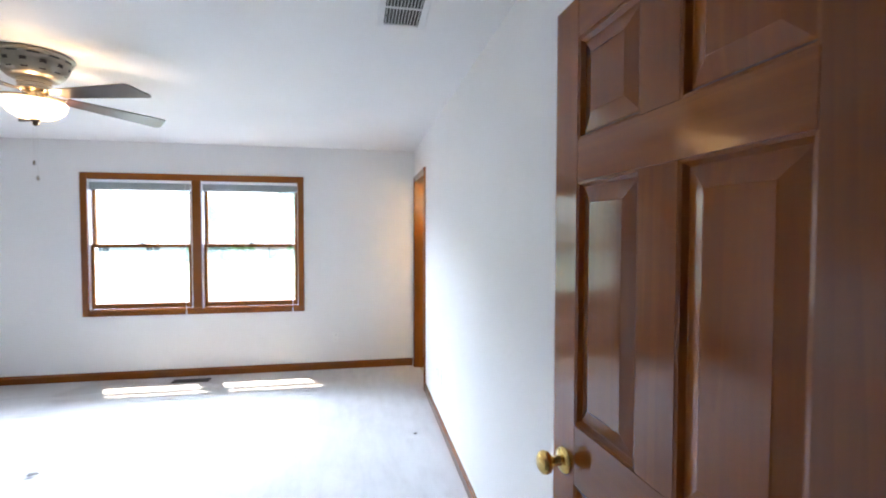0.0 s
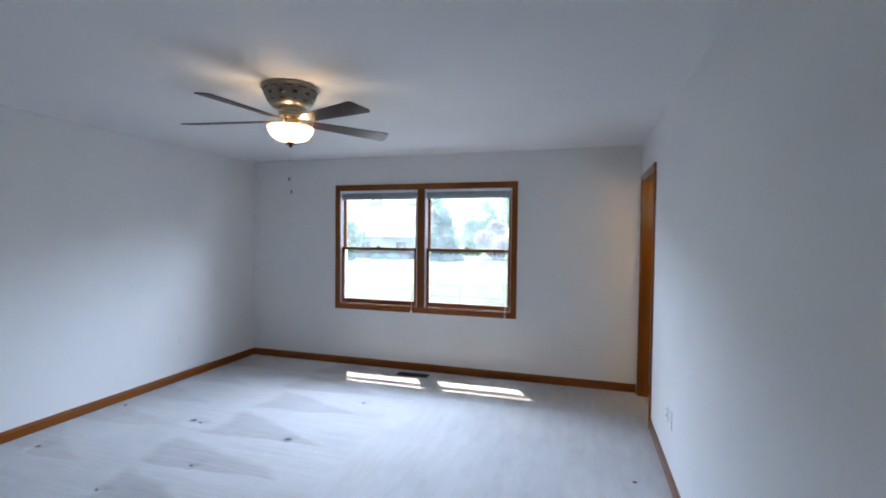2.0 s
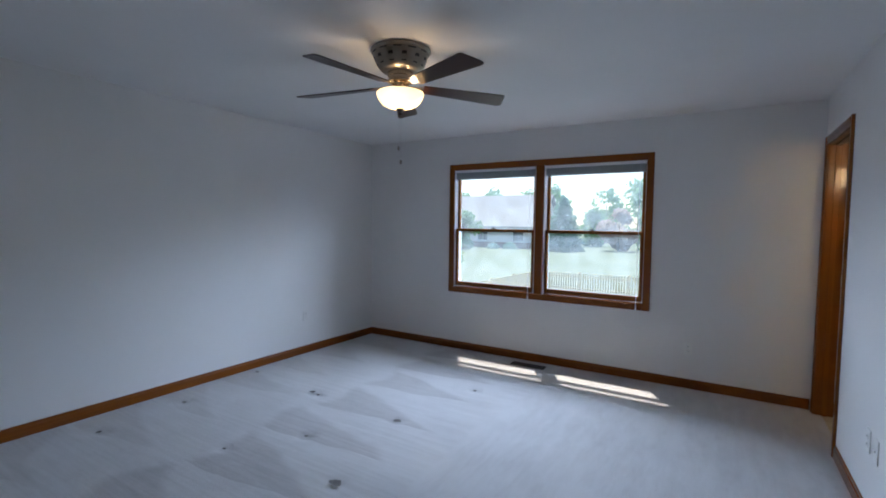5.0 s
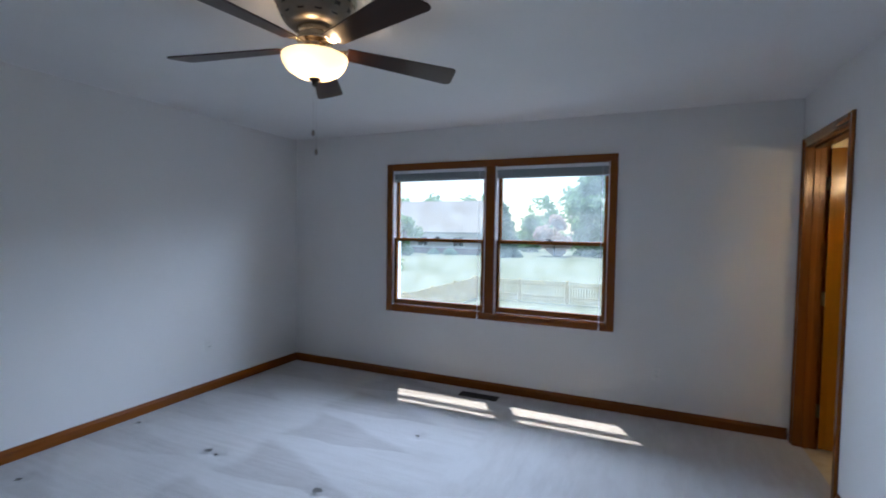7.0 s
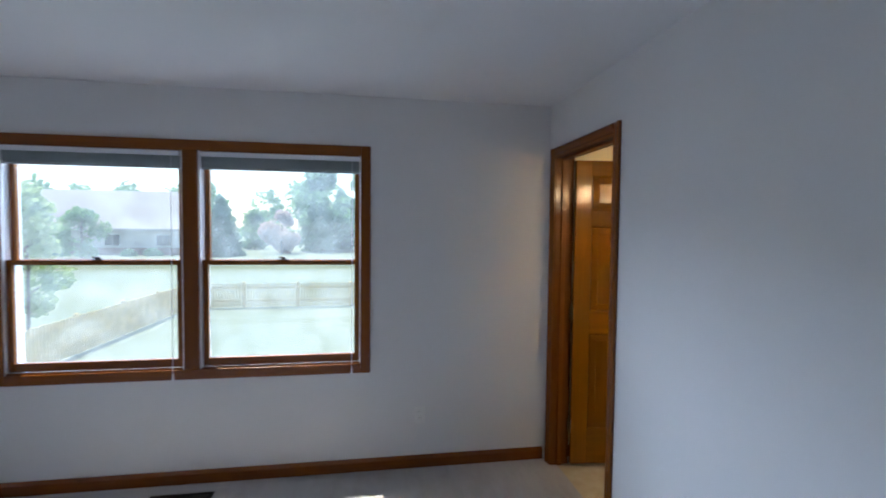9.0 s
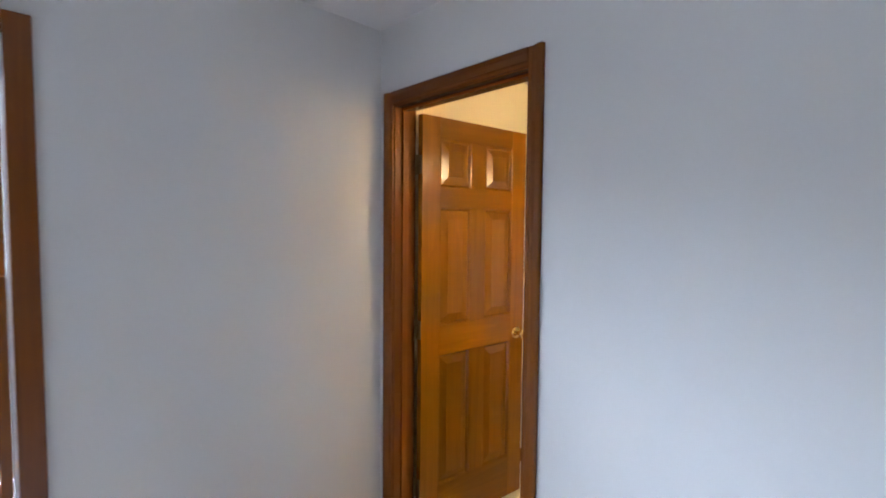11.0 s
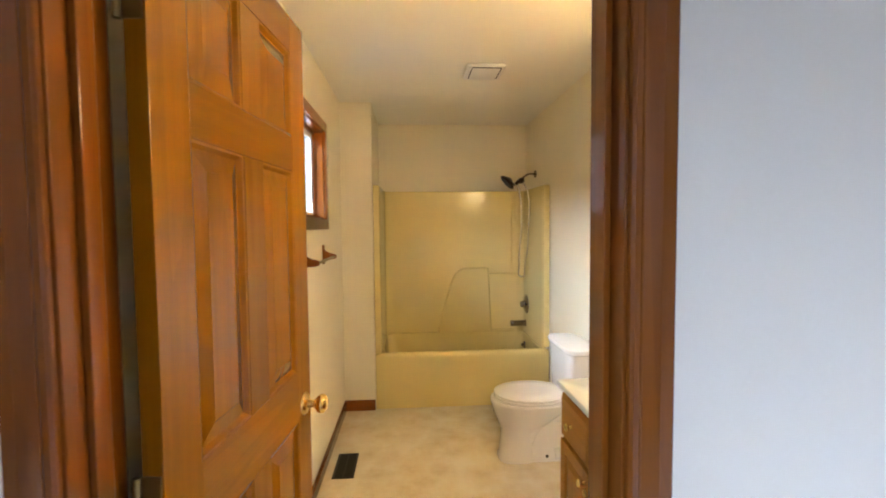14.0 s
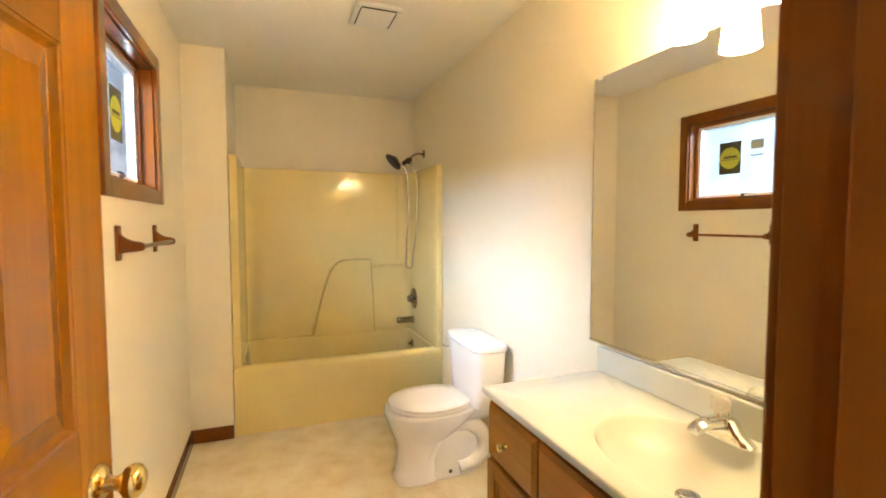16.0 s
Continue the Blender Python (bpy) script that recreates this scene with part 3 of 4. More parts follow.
for a, c in ((x0, MUL[0]), (MUL[1], x1)):
    root = empty("window_blind", pose(0, 0, 0))
    tagged(root, "raised grey mini blind bunched under its headrail", "window blind", "blinds in the window")
    a, c = a + 0.016, c - 0.016
    # White headrail, made taller for the bright gap of daylight above it.
    boxes("headrail", [(a, -0.006, 2.024, c, 0.022, 2.054)], VINYL, root, 0.002)
    for k in range(19):
        dy = 0.0015 * math.sin(k * 2.1)
        boxes("slat", [(a + 0.003, -0.004 + dy, 1.9615 + k * 0.0034, c - 0.003, 0.021 + dy, 1.9633 + k * 0.0034)], BLIND, root)
    boxes("bottom_rail", [(a + 0.002, -0.003, 1.948, c - 0.002, 0.021, 1.960)], BLIND, root, 0.003)
    if a < -3:
        tube("wand", [(a + 0.012, -0.012, 2.03), (a + 0.011, -0.020, 1.7), (a + 0.011, -0.022, 1.33)], 0.0035, VINYL, root)
    tube("cord", [(c - 0.045, -0.008, 2.03), (c - 0.045, -0.02, 1.3), (c - 0.046, -0.022, 0.70)], 0.0016, VINYL, root)
    lathe("cord_tassel", [(0, 0), (0.007, 0), (0.004, 0.04), (0, 0.042)], VINYL, root, "z", (c - 0.046, -0.022, 0.66), 12)

# ---------------------------------------------------------------- bathroom window
bw = empty("window_2", pose(0, 0, 0))
structure(bw, "small awning window with stained casing and a maker's sticker", "window")
picture_casing(bw, u0, u1, v0, v1)
for s in ((u0, 0.0, v0, u0 + 0.015, 0.11, v1), (u1 - 0.015, 0.0, v0, u1, 0.11, v1)):
    boxes("jamb", [s], OAK["z"], bw)
for s in ((u0 + 0.015, 0.0, v0, u1 - 0.015, 0.11, v0 + 0.015), (u0 + 0.015, 0.0, v1 - 0.015, u1 - 0.015, 0.11, v1)):
    boxes("jamb", [s], OAK["x"], bw)
a, c, e, g = u0 + 0.0155, u1 - 0.0155, v0 + 0.0155, v1 - 0.0155
boxes("screen_bead", [(a, 0.048, e, a + 0.018, 0.062, g), (c - 0.018, 0.048, e, c, 0.062, g), (a + 0.018, 0.048, e, c - 0.018, 0.062, e + 0.018), (a + 0.018, 0.048, g - 0.018, c - 0.018, 0.062, g)], OAK["x"], bw, 0.002)
boxes("sash", [(a, 0.064, e, a + 0.035, 0.10, g), (c - 0.035, 0.064, e, c, 0.10, g), (a + 0.035, 0.064, e, c - 0.035, 0.10, e + 0.035), (a + 0.035, 0.064, g - 0.035, c - 0.035, 0.10, g)], VINYL, bw, 0.003)
pane = boxes("pane", [(a + 0.03, 0.080, e + 0.03, c - 0.03, 0.084, g - 0.03)], DIMMED_GLASS, bw)
pane.visible_shadow = False
boxes("crank", [(1.86, 0.03, v0 + 0.0155, 1.98, 0.046, v0 + 0.028), (1.95, 0.024, v0 + 0.0285, 1.965, 0.04, v0 + 0.044), (1.91, 0.026, v0 + 0.0445, 1.97, 0.038, v0 + 0.051)], DARKMETAL, bw, 0.002)
st_dark, st_lime, st_grey = plain("sticker_black", (0.07, 0.07, 0.03), 0.5), plain("sticker_lime", (0.62, 0.66, 0.10), 0.5), plain("sticker_grey", (0.35, 0.37, 0.38), 0.5)
st = empty("window_sticker", pose(0, 0, 0))
tagged(st, "black maker's sticker with a lime disc on the pane", "sticker")
cx, cz = 2.085, 1.805
boxes("backing", [(cx - 0.075, 0.0775, cz - 0.105, cx + 0.075, 0.0796, cz + 0.105)], st_dark, st)
lathe("disc", [(0, 0.0765), (0.071, 0.0765), (0.071, 0.0775), (0, 0.0775)], st_lime, st, "y", (cx, 0, cz))
boxes("lettering_bar", [(cx - 0.05, 0.0758, cz - 0.002, cx + 0.045, 0.0764, cz + 0.014), (cx - 0.06, 0.0758, cz - 0.012, cx + 0.06, 0.0764, cz - 0.008)], st_dark, st)
st2 = boxes("pane_label", [(1.865, 0.0775, 1.845, 1.945, 0.0796, 1.90), (1.865, 0.0775, 1.80, 1.945, 0.0796, 1.807)], st_grey)
tagged(st2, "small grey printed label on the pane", "label")


# ---------------------------------------------------------------- bedroom fittings
def outlet(m):
    root = empty("outlet", m)
    tagged(root, "white duplex wall outlet with its plate", "outlet", "wall outlets")
    boxes("plate", [(-0.035, -0.006, -0.057, 0.035, 0, 0.057)], PLASTIC, root, 0.003)
    for z in (-0.02, 0.02):
        lathe("socket", [(0, -0.0085), (0.0155, -0.0085), (0.0165, -0.0062), (0, -0.0062)], PLASTIC, root, "y", (0, 0, z), 20)
        boxes("slots", [(-0.008, -0.0095, z - 0.003, -0.0055, -0.0086, z + 0.006), (0.0055, -0.0095, z - 0.003, 0.008, -0.0086, z + 0.006)], SOCKET, root)
    return root


outlet(pose(-0.886, 0, 0.356))
outlet(pose(0, -1.60, 0.396, 0, 0, -90))
cable = boxes("cable_plate", [(-0.035, -0.006, -0.057, 0.035, 0, 0.057), (-0.006, -0.012, -0.006, 0.006, -0.006, 0.006)], PLASTIC, None, 0.002)
cable.matrix_basis = pose(0, -1.735, 0.396, 0, 0, -90)
tagged(cable, "white wall plate with a cable jack beside the outlet", "wall plate")
outlet(pose(RX, -1.12, 0.42, 0, 0, 90))


def floor_register(name, x0, y0, x1, y1, z):
    root = empty(name, pose((x0 + x1) / 2, (y0 + y1) / 2, z))
    w, d = (x1 - x0) / 2, (y1 - y0) / 2
    boxes("rim", [(-w, -d, 0, w, -d + 0.014, 0.006), (-w, d - 0.014, 0, w, d, 0.006), (-w, -d + 0.014, 0, -w + 0.014, d - 0.014, 0.006), (w - 0.014, -d + 0.014, 0, w, d - 0.014, 0.006)], DARKMETAL, root, 0.002)
    boxes("well_shade", [(-w + 0.012, -d + 0.012, -0.001, w - 0.012, d - 0.012, 0.0005)], DARK_FILL, root)
    n = int(2 * w / 0.02)
    for i in range(1, n):
        x = -w + 0.014 + (2 * w - 0.028) * i / n
        boxes("louvre", [(x - 0.003, -d + 0.014, 0.001, x + 0.003, d - 0.014, 0.005)], DARKMETAL, root)
    boxes("bar", [(-w + 0.014, -0.003, 0.001, w - 0.014, 0.003, 0.0055)], DARKMETAL, root)
    tagged(root, "dark bronze metal floor register set in the floor", "floor register")
    return root


floor_register("floor_register", -2.49, -0.235, -2.135, -0.125, 0.001)
floor_register("floor_register", 2.045, -0.19, 2.338, -0.062, 0.0)

# Ceiling return grille.
cv = empty("ceiling_vent", pose(-0.435, -3.28, H))
tagged(cv, "white enamelled ceiling air grille with dark slots", "air vent")
boxes("rim", [(-0.105, -0.18, -0.008, -0.075, 0.18, 0), (0.075, -0.18, -0.008, 0.105, 0.18, 0), (-0.075, 0.15, -0.008, 0.075, 0.18, 0), (-0.075, -0.18, -0.008, 0.075, -0.15, 0), (-0.075, -0.006, -0.007, 0.075, 0.006, 0)], WHITE_METAL, cv, 0.003)
boxes("well_shade", [(-0.076, -0.151, -0.0015, 0.076, 0.151, -0.0005)], DARK_FILL, cv)
for i in range(11):
    x = -0.068 + i * 0.0136
    for y0_, y1_ in ((-0.15, -0.007), (0.007, 0.15)):
        boxes("louvre", [(x - 0.0014, y0_, -0.006, x + 0.0014, y1_, -0.002)], WHITE_METAL, cv)

# Ceiling fan.
fan = empty("ceiling_fan", pose(FAN[0], FAN[1], H))
tagged(fan, "flush pewter ceiling fan with five walnut blades and a lit bowl", "ceiling fan")
lathe("housing", [(0, 0), (0.163, 0), (0.172, -0.005), (0.174, -0.013), (0.168, -0.020), (0.162, -0.022), (0.161, -0.038), (0.157, -0.042), (0.152, -0.058), (0.141, -0.085), (0.124, -0.110), (0.106, -0.124), (0.074, -0.128), (0, -0.128)], NICKEL, fan, steps=60)
for i in range(12):
    a = 2 * math.pi * i / 12
    # Dark bars on the housing colour in the shade of its slots and recesses.
    s = boxes("vent_slot", [(-0.024, -0.003, -0.004, 0.024, 0.003, 0.004)], DARK_FILL, fan, 0.002)
    s.matrix_basis = Matrix.Rotation(a, 4, "Z") @ pose(0, -0.160, -0.030, 3)
    s = boxes("recess_shade", [(-0.014, -0.0022, -0.056, 0.014, 0.004, -0.004)], DARKMETAL, fan, 0.002)
    s.matrix_basis = Matrix.Rotation(a + 0.26, 4, "Z") @ pose(0, -0.1545, -0.050, 27)
lathe("motor_band", [(0, -0.126), (0.066, -0.126), (0.074, -0.130), (0.074, -0.152), (0.070, -0.155), (0.070, -0.172), (0.075, -0.176), (0.075, -0.184), (0.060, -0.188), (0.050, -0.194), (0.050, -0.205), (0.046, -0.210), (0.046, -0.226), (0.056, -0.234), (0.060, -0.250), (0.054, -0.254), (0, -0.254)], ANTIQUE, fan, steps=40)
for i in range(5):
    a = radians(-22 + 72 * i)
    arm = boxes("blade_iron", [(0.045, -0.012, -0.004, 0.13, 0.012, 0.003), (0.12, -0.026, -0.006, 0.195, -0.010, -0.001), (0.12, 0.010, -0.006, 0.195, 0.026, -0.001), (0.115, -0.026, -0.006, 0.132, 0.026, -0.001)], ANTIQUE, fan, 0.003)
    arm.matrix_basis = Matrix.Rotation(a, 4, "Z") @ pose(0, 0, -0.205, -8)
    bm = bmesh.new()
    outline = [(0.15 + 0.472 * q / 8, 0.046 + 0.024 * q / 8) for q in range(9)]
    for q in range(1, 7):
        t = q / 6
        outline.append((0.622 + 0.046 * math.sin(t * 1.5), 0.0715 - 0.030 * t ** 3))
    pts = [(x, y) for x, y in outline] + [(x - 0.02, -y) for x, y in reversed(outline)]
    top = [bm.verts.new((x, y, 0.006)) for x, y in pts]
    bot = [bm.verts.new((x, y, 0.000)) for x, y in pts]
    bm.faces.new(top)
    bm.faces.new(bot)
    for k in range(len(pts)):
        l = (k + 1) % len(pts)
        bm.faces.new((top[k], top[l], bot[l], bot[k]))
    bld = finish("blade", bm, BLADE, fan, bevel=0.002, segments=1)
    bld.matrix_basis = Matrix.Rotation(a, 4, "Z") @ pose(0, 0, -0.209, -11, 1.6)
bowl_out = [(0.134, -0.243), (0.137, -0.247), (0.136, -0.258), (0.128, -0.280), (0.110, -0.304), (0.080, -0.323), (0.040, -0.334), (0.012, -0.336)]
bm = bmesh.new()
rings = []
for r, h in bowl_out:
    rings.append([bm.verts.new((r * math.cos(2 * math.pi * i / 40), r * math.sin(2 * math.pi * i / 40), h)) for i in range(40)])
for r0, r1 in zip(rings, rings[1:]):
    for i in range(40):
        bm.faces.new((r0[i], r0[(i + 1) % 40], r1[(i + 1) % 40], r1[i]))
bo = finish("bowl", bm, BOWL_GLASS, fan, smooth=True)
wall_mod = bo.modifiers.new("wall", "SOLIDIFY")
wall_mod.thickness = 0.003
tagged(bo, "lit frosted white glass bowl")
lathe("finial", [(0, -0.330), (0.022, -0.332), (0.025, -0.340), (0.014, -0.346), (0.011, -0.352), (0.015, -0.358), (0.008, -0.367), (0, -0.369)], DARKMETAL, fan, steps=20)
for dx, dy, zz in ((-0.018, 0.012, -0.545), (-0.006, 0.018, -0.625)):
    tube("pull_chain", [(dx, dy, -0.33), (dx, dy, -0.42), (dx, dy, zz)], 0.0003, NICKEL, fan)
    lathe("chain_pull", [(0, 0), (0.004, -0.003), (0.007, -0.014), (0.005, -0.025), (0.002, -0.028), (0, -0.028)], NICKEL, fan, "z", (dx, dy, zz), 12)


# ---------------------------------------------------------------- bathroom
def rounded_rect(x0, y0, x1, y1, r, z, per=6):
    """Ring of points round a rectangle with rounded corners."""
    pts = []
    for cx, cy, a0 in ((x1 - r, y1 - r, 0), (x0 + r, y1 - r, 90), (x0 + r, y0 + r, 180), (x1 - r, y0 + r, 270)):
        for k in range(per + 1):
            a = radians(a0 + 90 * k / per)
            pts.append((cx + r * math.cos(a), cy + r * math.sin(a), z))
    return pts


def oval(cx, cy, a, b_, z, n=36, power=2.0):
    pts = []
    for k in range(n):
        t = 2 * math.pi * k / n
        c, s = math.cos(t), math.sin(t)
        pts.append((cx + a * math.copysign(abs(c) ** (2 / power), c), cy + b_ * math.copysign(abs(s) ** (2 / power), s), z))
    return pts


TX0, TX1, TY0, TY1 = 3.051, 3.828, -1.669, -0.246
tub = empty("bathtub", pose(0, 0, 0))
tagged(tub, "glossy almond fibreglass bathtub with one-piece moulded surround", "bathtub")
loft("basin", [rounded_rect(TX0 + f, TY0 + s, TX1 - k, TY1 - s, r, z) for f, k, s, r, z in (
    (0.012, 0.002, 0.002, 0.004, 0.0), (0.010, 0.002, 0.002, 0.006, 0.04), (0.002, 0.002, 0.002, 0.006, 0.36), (0.0, 0.002, 0.002, 0.008, 0.41), (0.004, 0.003, 0.003, 0.012, 0.434),
    (0.018, 0.02, 0.02, 0.02, 0.446), (0.052, 0.050, 0.045, 0.05, 0.448), (0.072, 0.064, 0.058, 0.07, 0.441), (0.086, 0.066, 0.062, 0.08, 0.42), (0.10, 0.070, 0.075, 0.10, 0.30),
    (0.12, 0.082, 0.11, 0.12, 0.16), (0.16, 0.15, 0.17, 0.13, 0.115), (0.23, 0.22, 0.26, 0.12, 0.105))], FIBREGLASS, tub)
# U-shaped wall panels with coved corners.
ins, rc = 0.062, 0.075
inner = [(TX0, TY1 - 0.050)]
inner += [(TX0 + 0.030, TY1 - 0.050), (TX0 + 0.045, TY1 - 0.053), (TX1 - ins - rc, TY1 - 0.055)]
for k in range(1, 7):
    a = radians(90 - 15 * k)
    inner.append((TX1 - ins - rc + rc * math.cos(a), TY1 - 0.055 - rc + rc * math.sin(a)))
for k in range(0, 7):
    a = radians(-15 * k)
    inner.append((TX1 - ins - rc + rc * math.cos(a), TY0 + 0.055 + rc + rc * math.sin(a)))
inner += [(TX0 + 0.045, TY0 + 0.053), (TX0 + 0.030, TY0 + 0.050), (TX0, TY0 + 0.050)]
outer = [(TX0, TY0 + 0.001), (TX1, TY0 + 0.001), (TX1, TY1 - 0.001), (TX0, TY1 - 0.001)]
poly = inner + outer
bm = bmesh.new()
lo_v = [bm.verts.new((x, y, 0.449)) for x, y in poly]
hi_v = [bm.verts.new((x, y, 1.80)) for x, y in poly]
bm.faces.new(lo_v)
bm.faces.new(hi_v)
for k in range(len(poly)):
    l = (k + 1) % len(poly)
    bm.faces.new((lo_v[k], lo_v[l], hi_v[l], hi_v[k]))
finish("surround", bm, FIBREGLASS, tub, bevel=0.008)
# Moulded backrest and soap ledge on the long wall.
xb = TX1 - ins
shape = [(-0.80, 0.45), (-0.83, 0.58), (-0.87, 0.74), (-0.925, 0.92), (-0.965, 1.005), (-1.01, 1.045), (-1.06, 1.058), (-1.255, 1.062), (-1.272, 1.05), (-1.30, 0.45)]
bm = bmesh.new()
f0 = [bm.verts.new((xb - 0.026, y, z)) for y, z in shape]
f1 = [bm.verts.new((xb + 0.004, y + (0.014 if k < 5 else -0.014 if k > 7 else 0), z + (0.014 if 4 < k < 9 else 0))) for k, (y, z) in enumerate(shape)]
bm.faces.new(f0)
for k in range(len(shape)):
    l = (k + 1) % len(shape)
    bm.faces.new((f0[k], f0[l], f1[l], f1[k]))
finish("moulded_back", bm, FIBREGLASS, tub, smooth=True)
boxes("soap_ledge", [(xb - 0.03, -1.55, 0.449, xb + 0.002, -1.305, 0.47)], FIBREGLASS, tub, 0.006)
boxes("soap_ledge", [(xb - 0.035, -1.555, 0.998, xb + 0.002, -1.262, 1.012)], FIBREGLASS, tub, 0.006)
tube("grab_bar", [(xb - 0.036, -1.272, 1.02), (xb - 0.038, -1.40, 1.02), (xb - 0.036, -1.52, 1.02)], 0.006, FIBREGLASS, tub)
boxes("rib", [(xb - 0.012, TY0 + 0.15, 1.05, xb + 0.002, TY0 + 0.165, 1.76)], FIBREGLASS, tub, 0.006)

yw = TY0 + 0.054
# Chrome with its dark reflections put into the base colour.
FITTING = plain("darkened_chrome", (0.36, 0.31, 0.29), 0.16, 1.0, 0.1)
DARKFITTING = plain("dark_bronze_plating", (0.075, 0.055, 0.045), 0.22, 0.9, 0.1)
va = empty("shower_valve", pose(3.60, yw, 0.735))
tagged(va, "dark-toned chrome shower valve with a round escutcheon", "shower valve")
lathe("escutcheon", [(0, 0), (0.088, 0), (0.088, 0.004), (0.080, 0.012), (0.036, 0.018), (0.030, 0.04), (0.024, 0.058), (0.0, 0.060)], FITTING, va, "y")
tube("lever", [(0, 0.050, 0), (-0.03, 0.060, 0.002), (-0.075, 0.064, 0.004)], 0.010, FITTING, va)
sp = empty("tub_spout", pose(3.63, yw, 0.55))
tagged(sp, "dark-toned chrome bathtub spout on the surround", "tub spout")
lathe("body", [(0, 0), (0.034, 0), (0.034, 0.006), (0.027, 0.012), (0.026, 0.11), (0.029, 0.135), (0.022, 0.145), (0, 0.146)], FITTING, sp, "y")
ov = empty("overflow_plate", pose(3.60, TY0 + 0.071, 0.352))
tagged(ov, "round dark-toned chrome overflow plate in the tub", "overflow plate")
lathe("plate", [(0, 0), (0.034, 0), (0.032, 0.010), (0.014, 0.016), (0.013, 0.034), (0, 0.036)], FITTING, ov, "y")
sh = empty("hand_shower", pose(3.50, BY, 1.935))
tagged(sh, "dark hand shower with a chrome hose on a bent arm", "shower")
lathe("flange", [(0, 0), (0.034, 0), (0.032, 0.008), (0.014, 0.014), (0, 0.014)], FITTING, sh, "y")
tube("arm", [(0, 0.005, 0), (0, 0.07, -0.004), (0, 0.135, -0.05)], 0.0095, FITTING, sh)
boxes("bracket", [(-0.02, 0.105, -0.085, 0.02, 0.155, -0.038)], DARKFITTING, sh, 0.009)
tube("bracket_cradle", [(0, 0.125, -0.045), (0, 0.165, -0.075), (0, 0.185, -0.095)], 0.017, DARKFITTING, sh)
hd = lathe("head", [(0, 0.012), (0.022, 0.010), (0.045, -0.006), (0.074, -0.024), (0.080, -0.034), (0.076, -0.042), (0, -0.042)], DARKFITTING, sh, steps=36)
hd.matrix_basis = pose(0.0, 0.235, -0.052, 47, 0, 0)
fc = lathe("spray_face", [(0, -0.0425), (0.068, -0.0425), (0.066, -0.046), (0, -0.046)], BLACKRUBBER, sh)
fc.matrix_basis = pose(0.0, 0.235, -0.052, 47, 0, 0)
tube("handle", [(0, 0.21, -0.075), (0, 0.165, -0.115), (0, 0.135, -0.22)], 0.014, CHROME, sh)
tube("hose", [(0, 0.135, -0.22), (0.0, 0.128, -0.45), (0.0, 0.15, -0.80), (-0.01, 0.13, -0.93), (-0.035, 0.105, -0.82), (-0.05, 0.075, -0.45), (-0.04, 0.08, -0.17), (-0.012, 0.12, -0.07)], 0.0085, CHROME, sh)

# Toilet.
wc = empty("toilet", pose(2.225, BY, 0))
tagged(wc, "white two-piece porcelain toilet with its lid down", "toilet")


def ring(d, hl, hw, z, power=2.2):
    return oval(0, d, hw, hl, z, 36, power)


loft("bowl", [ring(0.470, 0.122, 0.108, 0.0, 2.8), ring(0.470, 0.122, 0.108, 0.016, 2.8), ring(0.468, 0.114, 0.100, 0.035, 2.6), ring(0.462, 0.112, 0.098, 0.12), ring(0.450, 0.122, 0.104, 0.19),
              ring(0.425, 0.165, 0.126, 0.235), ring(0.40, 0.212, 0.152, 0.285), ring(0.382, 0.245, 0.172, 0.33), ring(0.372, 0.265, 0.184, 0.365), ring(0.37, 0.268, 0.186, 0.378), ring(0.37, 0.262, 0.180, 0.386)], PORCELAIN, wc)
loft("foot", [ring(0.30, 0.19, w, z, 3.0) for w, z in ((0.094, 0.0), (0.094, 0.03), (0.084, 0.045), (0.05, 0.055))], PORCELAIN, wc)
boxes("tank_deck", [(-0.12, 0.03, 0.30, 0.12, 0.22, 0.383)], PORCELAIN, wc, 0.03)
loft("tank", [oval(0, 0.112, w, d, z, 40, p) for w, d, z, p in ((0.185, 0.075, 0.378, 5), (0.198, 0.084, 0.392, 5), (0.212, 0.090, 0.50, 5), (0.226, 0.096, 0.69, 5), (0.224, 0.095, 0.697, 5))], PORCELAIN, wc)
loft("tank_lid", [oval(0, 0.114, w, d, z, 40, 4.5) for w, d, z in ((0.228, 0.098, 0.698), (0.240, 0.106, 0.704), (0.242, 0.108, 0.718), (0.236, 0.103, 0.730), (0.20, 0.08, 0.736))], PORCELAIN, wc)
loft("seat", [ring(0.382, h, w, z, 2.15) for h, w, z in ((0.225, 0.182, 0.388), (0.232, 0.188, 0.392), (0.232, 0.188, 0.402), (0.226, 0.183, 0.406))], PORCELAIN, wc)
loft("lid", [ring(0.382, h, w, z, 2.15) for h, w, z in ((0.226, 0.184, 0.4075), (0.233, 0.189, 0.411), (0.231, 0.187, 0.420), (0.215, 0.172, 0.428), (0.12, 0.1, 0.432))], PORCELAIN, wc)
boxes("hinge_block", [(-0.085, 0.145, 0.386, -0.045, 0.185, 0.415)], PORCELAIN, wc, 0.006)
boxes("hinge_block", [(0.045, 0.145, 0.386, 0.085, 0.185, 0.415)], PORCELAIN, wc, 0.006)
for s in (-1, 1):
    tube("trapway", [(s * 0.055, 0.42, 0.12), (s * 0.062, 0.36, 0.23), (s * 0.068, 0.26, 0.285), (s * 0.072, 0.14, 0.25), (s * 0.070, 0.095, 0.15), (s * 0.07, 0.15, 0.07), (s * 0.07, 0.25, 0.05)], 0.044, PORCELAIN, wc)
    lathe("bolt_cap", [(0, 0.0), (0.012, 0.0), (0.011, 0.014), (0.004, 0.02), (0, 0.03)], DARKMETAL, wc, "z", (s * 0.088, 0.30, 0.030), 12)
